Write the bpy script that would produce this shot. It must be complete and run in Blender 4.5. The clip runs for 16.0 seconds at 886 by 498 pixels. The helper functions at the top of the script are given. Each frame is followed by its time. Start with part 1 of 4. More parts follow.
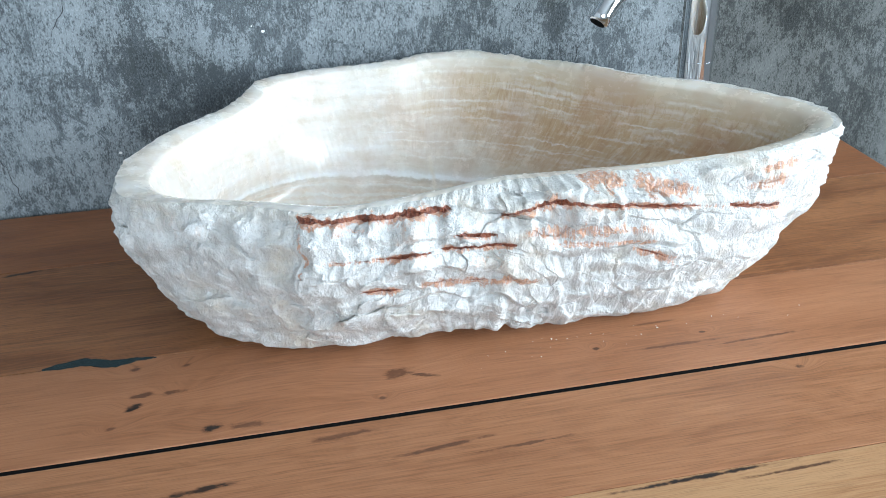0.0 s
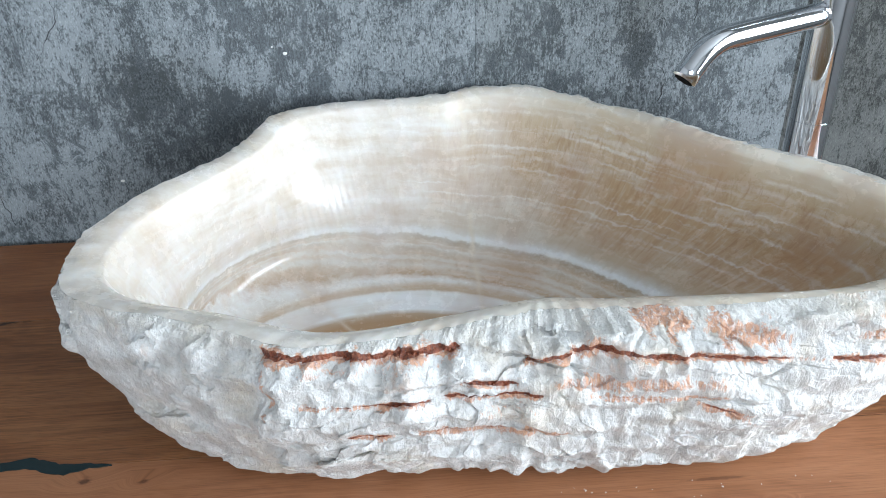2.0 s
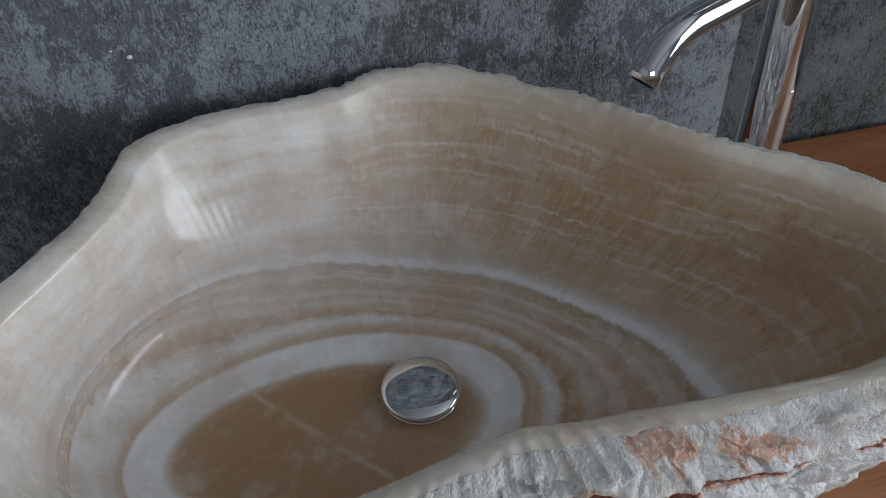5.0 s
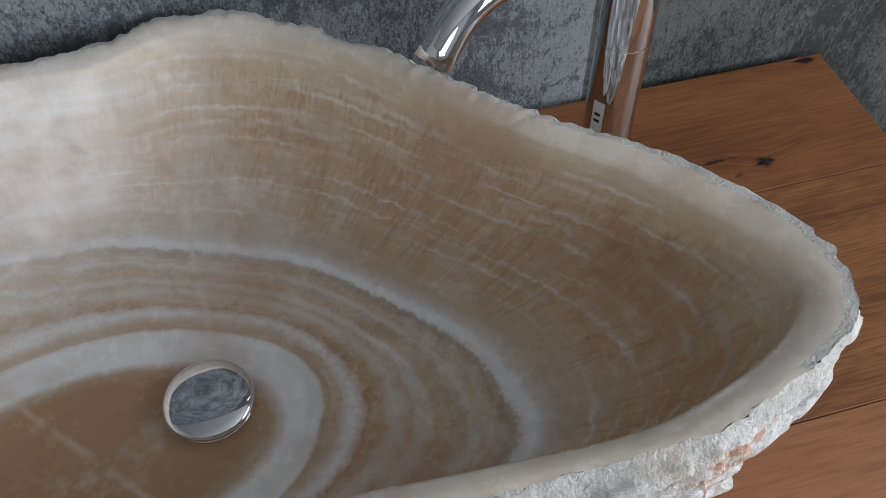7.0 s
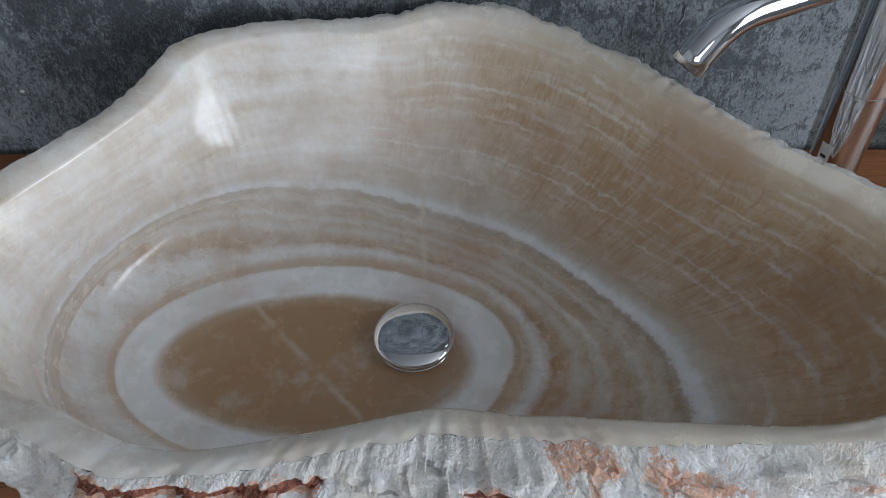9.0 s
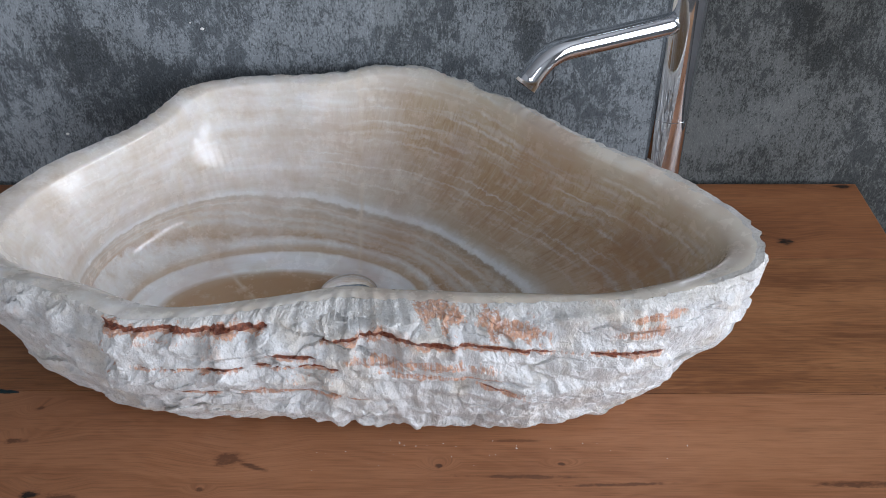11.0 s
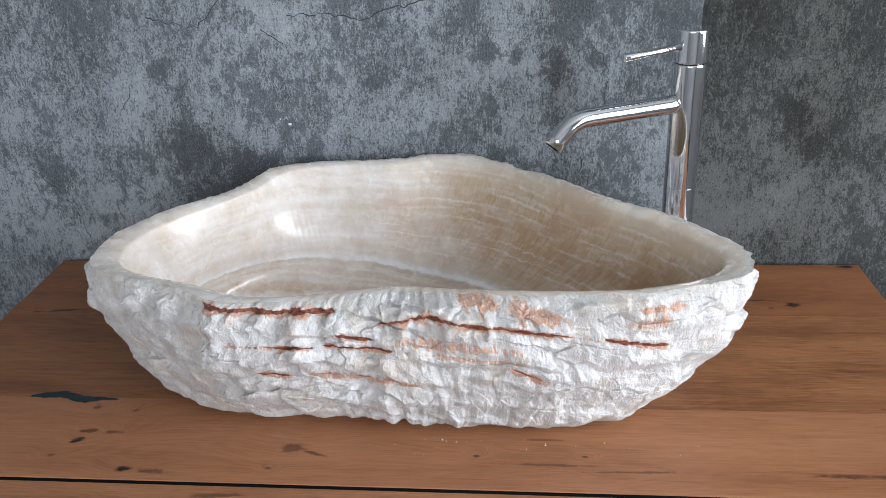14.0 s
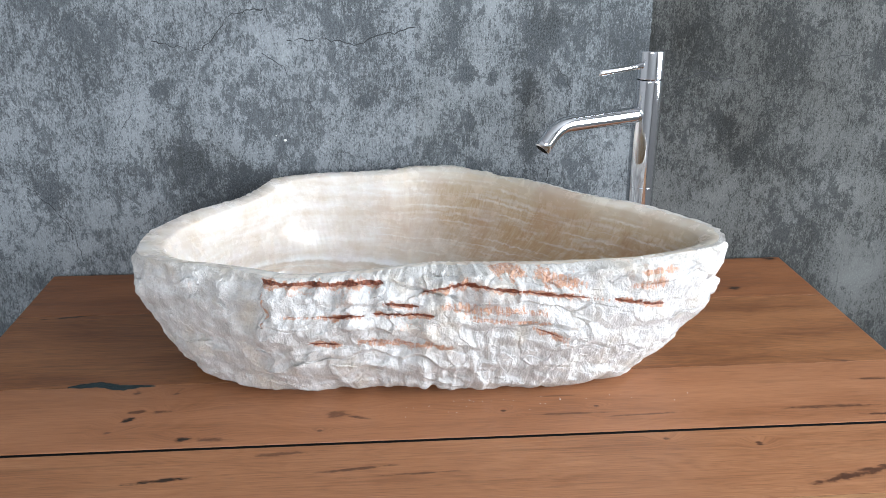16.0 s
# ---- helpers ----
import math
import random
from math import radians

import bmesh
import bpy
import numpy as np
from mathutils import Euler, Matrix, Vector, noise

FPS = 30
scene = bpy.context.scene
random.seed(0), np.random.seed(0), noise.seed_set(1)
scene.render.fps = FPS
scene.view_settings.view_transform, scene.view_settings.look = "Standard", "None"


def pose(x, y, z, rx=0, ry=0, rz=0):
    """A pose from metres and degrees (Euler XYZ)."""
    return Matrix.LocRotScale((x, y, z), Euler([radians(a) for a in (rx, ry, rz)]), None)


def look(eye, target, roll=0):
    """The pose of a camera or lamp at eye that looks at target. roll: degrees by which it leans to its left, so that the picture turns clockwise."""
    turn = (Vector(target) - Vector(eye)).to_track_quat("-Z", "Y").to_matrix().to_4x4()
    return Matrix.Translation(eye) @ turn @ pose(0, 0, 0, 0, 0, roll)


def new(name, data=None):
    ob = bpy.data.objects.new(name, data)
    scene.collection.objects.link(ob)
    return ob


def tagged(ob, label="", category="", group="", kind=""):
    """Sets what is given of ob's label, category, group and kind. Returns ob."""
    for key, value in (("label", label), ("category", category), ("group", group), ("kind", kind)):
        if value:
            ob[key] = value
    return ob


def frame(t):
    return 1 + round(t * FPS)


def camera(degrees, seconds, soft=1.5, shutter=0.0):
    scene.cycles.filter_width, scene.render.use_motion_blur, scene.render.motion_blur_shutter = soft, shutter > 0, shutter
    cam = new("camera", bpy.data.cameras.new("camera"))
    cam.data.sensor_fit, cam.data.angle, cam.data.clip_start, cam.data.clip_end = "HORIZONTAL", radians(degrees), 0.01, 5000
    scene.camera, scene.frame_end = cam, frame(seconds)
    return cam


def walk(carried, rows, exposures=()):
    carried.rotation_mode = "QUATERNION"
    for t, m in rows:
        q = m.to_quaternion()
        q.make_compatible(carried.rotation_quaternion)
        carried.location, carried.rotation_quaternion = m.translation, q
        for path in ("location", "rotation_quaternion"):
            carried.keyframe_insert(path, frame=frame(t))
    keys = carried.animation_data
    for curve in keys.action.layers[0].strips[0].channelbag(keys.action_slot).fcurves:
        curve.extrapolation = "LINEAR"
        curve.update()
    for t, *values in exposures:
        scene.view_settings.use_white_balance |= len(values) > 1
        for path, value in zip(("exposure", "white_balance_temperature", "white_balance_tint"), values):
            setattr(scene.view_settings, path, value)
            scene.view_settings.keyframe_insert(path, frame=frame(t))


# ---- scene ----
cam = camera(53.8, 16.0, soft=0.85)
PATH = [
    (0, (-0.147, -1.021, 0.454), (0.165, 0.704, -0.51), -1.9),
    (0.5, (-0.162, -1.005, 0.484), (0.272, 0.692, -0.48), -0.9),
    (1, (-0.159, -0.962, 0.493), (0.262, 0.72, -0.503), -0.7),
    (1.5, (-0.117, -0.882, 0.49), (0.14, 0.813, -0.539), -1.3),
    (2, (-0.063, -0.831, 0.486), (0.037, 0.858, -0.581), -1.2),
    (2.5, (-0.047, -0.799, 0.488), (-0.033, 0.852, -0.641), -1.8),
    (3, (-0.064, -0.756, 0.496), (-0.05, 0.852, -0.693), -1.7),
    (3.2, (-0.078, -0.731, 0.503), (-0.055, 0.849, -0.723), -1.7),
    (5.3, (-0.044, -0.604, 0.544), (0.262, 0.751, -0.895), -2.1),
    (5.5, (-0.021, -0.586, 0.548), (0.286, 0.722, -0.934), -1.4),
    (6, (0.031, -0.557, 0.546), (0.371, 0.741, -0.938), -0.1),
    (6.5, (0.07, -0.543, 0.538), (0.4, 0.709, -0.987), -0.8),
    (7, (0.084, -0.535, 0.528), (0.391, 0.656, -1.049), -1.0),
    (7.5, (0.081, -0.522, 0.526), (0.308, 0.662, -1.07), -1.0),
    (8, (0.063, -0.513, 0.527), (0.083, 0.686, -1.074), -0.8),
    (8.2, (0.057, -0.518, 0.529), (-0.01, 0.691, -1.063), -1.6),
    (10.3, (0.032, -0.792, 0.581), (0.064, 0.716, -0.732), -1.3),
    (10.5, (0.045, -0.809, 0.589), (0.087, 0.712, -0.708), -1.0),
    (11, (0.116, -0.875, 0.593), (0.07, 0.687, -0.656), -1.0),
    (11.5, (0.168, -0.952, 0.58), (-0.012, 0.666, -0.582), -1.5),
    (12, (0.191, -0.998, 0.581), (-0.049, 0.649, -0.529), -2.0),
    (12.5, (0.202, -1.032, 0.575), (-0.043, 0.678, -0.434), -2.0),
    (13, (0.202, -1.056, 0.555), (-0.05, 0.7, -0.368), -2.1),
    (13.5, (0.187, -1.066, 0.545), (-0.066, 0.715, -0.327), -2.3),
    (14, (0.136, -1.082, 0.529), (-0.039, 0.718, -0.324), -2.1),
    (14.5, (0.091, -1.112, 0.516), (0.058, 0.718, -0.29), -1.0),
    (15, (0.058, -1.149, 0.495), (0.108, 0.695, -0.277), -0.6),
    (15.5, (0.02, -1.19, 0.493), (0.121, 0.659, -0.261), 0.0),
    (16, (-0.025, -1.226, 0.5), (0.105, 0.634, -0.222), 0.0),
]
# exposure steps of the clip's camera, with its white balance
walk(cam, [(t, look(eye, target, roll)) for t, eye, target, roll in PATH],
     exposures=[(0, 0.39, 6000, 6), (0.5, 0.17, 5950, 6), (1.0, 0.34, 6100, 7), (1.5, 0.30, 6200, 8), (3.0, -0.14, 6450, 14), (5.5, -1.2, 6500, 14), (7.0, -0.72, 6650, 16), (8.0, -0.78, 6300, 14), (10.5, -0.8, 6450, 16), (11.0, -0.52, 6400, 18), (11.5, -0.18, 6350, 19), (12.5, -0.1, 6400, 17), (14.5, -0.22, 6600, 16), (15.0, -0.3, 6600, 15), (16.0, 0.22, 6550, 15)])

# ---------------------------------------------------------------- light
FLOOR_Z, CEIL_Z = -0.80, 1.75
X0, X1, Y0 = -1.9, 2.0, -3.0
SIDE_Y0, SIDE_Y1, FRONT_X0, FRONT_X1, WIN_Z0, WIN_Z1 = -2.1, -0.3, -1.0, 0.6, -0.1, 1.35

world = bpy.data.worlds.new("sky")
scene.world = world
world.use_nodes = True
wn = world.node_tree
sky = wn.nodes.new("ShaderNodeTexSky")
sky.sky_type, sky.sun_disc, sky.sun_elevation, sky.sun_rotation = "NISHITA", False, radians(35), radians(200)
wn.nodes["Background"].inputs["Strength"].default_value = 0.12
wn.links.new(sky.outputs["Color"], wn.nodes["Background"].inputs["Color"])



def window_light(name, width, eye, target, watts):
    """The sky's light in a window opening."""
    data = bpy.data.lights.new(name, "AREA")
    data.shape, data.size, data.size_y = "RECTANGLE", width - 0.1, WIN_Z1 - WIN_Z0 - 0.1
    data.energy, data.color = watts, (0.83, 0.93, 1.0)
    new(name, data).matrix_basis = look(eye, target)


MID_Z = (WIN_Z0 + WIN_Z1) / 2
window_light("side_window_daylight", SIDE_Y1 - SIDE_Y0, (X1 + 0.02, (SIDE_Y0 + SIDE_Y1) / 2, MID_Z), (0, (SIDE_Y0 + SIDE_Y1) / 2, MID_Z), 98)
window_light("front_window_daylight", FRONT_X1 - FRONT_X0, ((FRONT_X0 + FRONT_X1) / 2, Y0 - 0.02, MID_Z), ((FRONT_X0 + FRONT_X1) / 2, 0, MID_Z), 34)


# ---------------------------------------------------------------- material helpers
class Nodes:
    """Short ways to write a node material."""

    def __init__(self, name):
        self.mat = bpy.data.materials.new(name)
        self.mat.use_nodes = True
        self.t = self.mat.node_tree
        self.bsdf = self.t.nodes["Principled BSDF"]
        self.where = self.add("ShaderNodeTexCoord").outputs["Object"]

    def add(self, kind, **settings):
        n = self.t.nodes.new(kind)
        for key, value in settings.items():
            setattr(n, key, value)
        return n

    def put(self, value, socket):
        if isinstance(value, bpy.types.NodeSocket):
            self.t.links.new(value, socket)
        elif isinstance(value, tuple) and len(value) == 3 and socket.type == "RGBA":
            socket.default_value = (*value, 1)
        else:
            socket.default_value = value

    def math(self, op, a, b=0.0, c=0.0, clamp=False):
        n = self.add("ShaderNodeMath", operation=op, use_clamp=clamp)
        for value, socket in zip((a, b, c), n.inputs):
            self.put(value, socket)
        return n.outputs[0]

    def scaled(self, size, shift=(0, 0, 0), turn=0.0, source=None):
        n = self.add("ShaderNodeMapping")
        self.put(source or self.where, n.inputs["Vector"])
        n.inputs["Location"].default_value, n.inputs["Scale"].default_value = shift, size
        n.inputs["Rotation"].default_value = (0, 0, turn)
        return n.outputs[0]

    def noise(self, vector, scale, detail=4.0, rough=0.55, distortion=0.0):
        n = self.add("ShaderNodeTexNoise")
        self.put(vector, n.inputs["Vector"])
        for key, value in (("Scale", scale), ("Detail", detail), ("Roughness", rough), ("Distortion", distortion)):
            n.inputs[key].default_value = value
        return n.outputs["Fac"]

    def ramp(self, fac, *stops):
        n = self.add("ShaderNodeValToRGB")
        self.put(fac, n.inputs[0])
        while len(n.color_ramp.elements) < len(stops):
            n.color_ramp.elements.new(0.5)
        for e, (at, color) in zip(n.color_ramp.elements, stops):
            e.position = at
            e.color = (color, color, color, 1) if isinstance(color, (int, float)) else (*color, 1)
        return n.outputs[0]

    def mix(self, fac, a, b, blend="MIX"):
        n = self.add("ShaderNodeMix", data_type="RGBA", blend_type=blend)
        for value, socket in zip((fac, a, b), (n.inputs[0], n.inputs[6], n.inputs[7])):
            self.put(value, socket)
        return n.outputs[2]

    def split(self, vector=None):
        n = self.add("ShaderNodeSeparateXYZ")
        self.put(vector or self.where, n.inputs[0])
        return n.outputs

    def joined(self, x, y, z):
        n = self.add("ShaderNodeCombineXYZ")
        for value, socket in zip((x, y, z), n.inputs):
            self.put(value, socket)
        return n.outputs[0]

    def spot(self, u, v, at, size, wobble, turn=0.0, soft=0.5):
        """1 inside a ragged ellipse round at, 0 outside."""
        c, s = math.cos(turn), math.sin(turn)
        du, dv = self.math("SUBTRACT", u, at[0]), self.math("SUBTRACT", v, at[1])
        a = self.math("ADD", self.math("MULTIPLY", du, c / size[0]), self.math("MULTIPLY", dv, s / size[0]))
        b = self.math("ADD", self.math("MULTIPLY", du, -s / size[1]), self.math("MULTIPLY", dv, c / size[1]))
        d = self.math("SQRT", self.math("ADD", self.math("MULTIPLY", a, a), self.math("MULTIPLY", b, b)))
        d = self.math("ADD", d, wobble)
        return self.math("MULTIPLY", self.math("SUBTRACT", 1.0, d), 1 / soft, clamp=True)

    def done(self, color, rough, bump=None, strength=0.3, distance=0.002, metal=0.0, **more):
        self.put(color, self.bsdf.inputs["Base Color"])
        self.put(rough, self.bsdf.inputs["Roughness"])
        self.bsdf.inputs["Metallic"].default_value = metal
        for key, value in more.items():
            self.put(value, self.bsdf.inputs[key.replace("_", " ")])
        if bump is not None:
            n = self.add("ShaderNodeBump")
            n.inputs["Strength"].default_value, n.inputs["Distance"].default_value = strength, distance
            self.put(bump, n.inputs["Height"])
            self.t.links.new(n.outputs[0], self.bsdf.inputs["Normal"])
        return self.mat


# ---------------------------------------------------------------- materials
def concrete_material():
    """Printed raw-concrete wallcovering: sandy grey with flaked dark patches."""
    n = Nodes("concrete_wallcovering")
    x, y, z = n.split()
    flat = n.joined(x, 0.0, z)
    tall = n.scaled((1, 1, 0.55), source=flat)
    broad = n.noise(flat, 5.0, 5, 0.6, 0.3)
    cloud = n.noise(n.scaled((1, 1, 0.7), (3, 0, 1), source=flat), 12.0, 6, 0.62, 0.4)
    flake = n.noise(n.scaled((1, 1, 0.70), (7, 0, 2), source=flat), 58.0, 12, 0.76, 0.5)
    sand = n.noise(tall, 520.0, 4, 0.8)
    grit = n.noise(n.scaled((1, 1, 0.45), (1, 0, 5), source=flat), 640.0, 2, 0.6)
    wob = n.math("MULTIPLY", n.math("SUBTRACT", n.noise(flat, 36.0, 7, 0.72), 0.5), 3.6)
    tone = n.math("ADD", n.math("MULTIPLY", broad, 0.5), n.math("MULTIPLY", cloud, 0.5))
    color = n.ramp(tone, (0.36, (0.190, 0.212, 0.226)), (0.46, (0.226, 0.250, 0.266)), (0.56, (0.262, 0.287, 0.304)), (0.68, (0.31, 0.338, 0.357)))
    light = n.ramp(n.noise(n.scaled((1, 1, 1), (11, 0, 4), source=flat), 23.0, 8, 0.72), (0.57, 0.0), (0.61, 1.0))
    color = n.mix(n.math("MULTIPLY", light, 0.25), color, (0.42, 0.455, 0.48))
    color = n.mix(n.ramp(grit, (0.54, 0.0), (0.64, 0.42)), color, (0.50, 0.535, 0.56))
    stains = None
    for at, size, turn in DARK_PATCHES:
        s = n.spot(x, z, at, size, wob, turn, 1.2)
        stains = s if stains is None else n.math("MAXIMUM", stains, s)
    region = n.ramp(n.noise(n.scaled((1, 1, 0.8), (5, 0, 8), source=flat), 8.5, 4, 0.55), (0.40, 0.0), (0.66, 1.0))
    # dark grain, denser where the skin is thin
    thin = n.math("ADD", n.math("MULTIPLY", n.math("SUBTRACT", 0.5, tone), 0.36), n.math("ADD", n.math("MULTIPLY", region, 0.05), n.math("MULTIPLY", stains, 0.12)))
    stroke = n.noise(n.scaled((1, 1, 0.34), (4, 0, 3), source=flat), 260.0, 5, 0.72, 0.3)
    grain = n.math("ADD", n.math("MULTIPLY", sand, 0.44), n.math("ADD", n.math("MULTIPLY", stroke, 0.24), n.math("MULTIPLY", n.noise(n.scaled((1, 1, 0.5), (4, 0, 3), source=flat), 110.0, 8, 0.78, 0.4), 0.32)))
    color = n.mix(n.ramp(n.math("ADD", grain, thin), (0.490, 0.0), (0.566, 0.85)), color, (0.052, 0.058, 0.062))
    # where the grey skin has flaked off
    push = n.math("ADD", n.math("MULTIPLY", region, 0.13), n.math("MULTIPLY", stains, 0.16))
    dark = n.ramp(n.math("ADD", flake, push), (0.604, 0.0), (0.618, 1.0))
    speck = n.ramp(sand, (0.42, 0.0), (0.58, 1.0))
    color = n.mix(n.math("MULTIPLY", dark, 0.8), color, n.mix(speck, (0.040, 0.047, 0.053), (0.16, 0.178, 0.192)))
    # the sheet before the tap is a little darker
    between = n.math("MULTIPLY", n.math("GREATER_THAN", x, 0.0225), n.math("LESS_THAN", x, 0.352))
    color = n.mix(between, color, n.mix(1.0, color, (0.90, 0.90, 0.89), "MULTIPLY"))
    # soft brownish marks
    for at, size, deep in (((0.185, 0.235), (0.034, 0.085), 0.6), ((0.21, 0.36), (0.045, 0.05), 0.4), ((0.49, 0.19), (0.05, 0.07), 0.4), ((0.40, 0.36), (0.03, 0.09), 0.5), ((-0.30, 0.17), (0.09, 0.06), 0.4)):
        soft_mark = n.spot(x, z, at, size, n.math("MULTIPLY", wob, 0.45), 0.0, 1.0)
        color = n.mix(n.math("MULTIPLY", soft_mark, deep), color, n.mix(1.0, color, (0.42, 0.385, 0.34), "MULTIPLY"))
    # browner print beyond the tap, darkened further in the colour to imitate shade
    brown = n.math("MULTIPLY", n.math("GREATER_THAN", x, 0.352), n.ramp(broad, (0.30, 1.0), (0.7, 0.85)))
    color = n.mix(brown, color, n.mix(1.0, color, (0.335, 0.312, 0.276), "MULTIPLY"))
    relief = n.math("ADD", n.math("MULTIPLY", sand, 0.6), n.math("MULTIPLY", flake, 1.0))
    return n.done(color, n.ramp(sand, (0.3, 0.75), (0.7, 0.9)), relief, 0.5, 0.0014, Specular_IOR_Level=0.12)


def wood_material(name, light, mid, dark, seed, streak=0.5, knots=(), coarse=1.0):
    """Oiled wood with the grain along x; knots: place, size, turn, depth of tone."""
    n = Nodes(name)
    x, y, z = n.split()
    wob = n.math("SUBTRACT", n.noise(n.scaled((1, 2.2, 2), (seed, 0, 0)), 70.0, 5, 0.65), 0.5)
    wobble = n.math("MULTIPLY", wob, 2.3)
    masks, pull = [], None
    for at, size, turn, depth in knots:
        masks.append((n.spot(x, y, at, size, wobble, turn, 0.55), depth))
        if size[0] < 3.5 * size[1]:
            halo = n.spot(x, y, at, (size[0] * 5, size[1] * 3.4), 0.0, turn, 1.0)
            pull = halo if pull is None else n.math("MAXIMUM", pull, halo)
    bent = n.joined(x, n.math("ADD", y, n.math("MULTIPLY", pull, 0.013)) if pull is not None else y, z)
    flow = n.noise(n.scaled((1.0, 6.5, 6.5), (seed * 1.7, seed, 0), source=bent), 2.6 * coarse, 3, 0.5, 0.4)
    ring = n.math("SINE", n.math("MULTIPLY", flow, 130.0))
    ring = n.math("MULTIPLY", n.math("ADD", ring, 1.0), 0.5)
    fibre = n.noise(n.scaled((2.2, 90, 90), (seed, 0, 0), source=bent), 5.0, 5, 0.65)
    pore = n.noise(n.scaled((9, 330, 330), (0, seed, 0), source=bent), 4.0, 3, 0.6)
    broad = n.noise(n.scaled((1.2, 7, 7), (0, seed * 3, 0), source=bent), 3.2, 4, 0.55)
    fac = n.math("ADD", n.math("MULTIPLY", broad, 0.52), n.math("ADD", n.math("MULTIPLY", fibre, 0.50), n.math("MULTIPLY", ring, 0.05)))
    color = n.ramp(fac, (0.41, dark), (0.53, mid), (0.65, light))
    color = n.mix(n.ramp(pore, (0.36, min(1.0, streak * 1.4)), (0.50, 0.0)), color, n.mix(0.55, color, (0.07, 0.034, 0.016)))
    veins = n.ramp(n.noise(n.scaled((1.4, 26, 26), (seed * 2, 0, 0), source=bent), 3.0, 4, 0.6), (0.60, 0.0), (0.70, streak))
    color = n.mix(veins, color, n.mix(0.6, color, (0.09, 0.045, 0.022)))
    rise = fibre
    for mask, depth in masks:
        color = n.mix(n.math("MULTIPLY", mask, 0.75 * min(1.0, depth)), color, (0.13, 0.048, 0.022))
        core = n.math("MULTIPLY", n.math("POWER", mask, 2.5), n.ramp(wob, (0.0, 1.0), (0.12, 0.35)))
        color = n.mix(n.math("MULTIPLY", core, min(1.0, depth)), color, (0.016, 0.010, 0.007) if depth > 0.8 else (0.06, 0.022, 0.011))
    return n.done(color, n.ramp(fibre, (0.3, 0.34), (0.7, 0.50)), n.math("ADD", rise, n.math("MULTIPLY", pore, 0.5)), 0.22, 0.0006, Specular_IOR_Level=0.4)


def layer_height(n, x, y, z, wave):
    """The height of a point within the layers of the stone, which rise a little to -x."""
    tilt = n.math("MULTIPLY", n.math("MULTIPLY", n.math("MINIMUM", x, 0.0), LAYER_DIP), n.math("MULTIPLY", n.math("SUBTRACT", z, 0.038), 40.0, clamp=True))
    return n.math("ADD", n.math("ADD", z, tilt), wave)


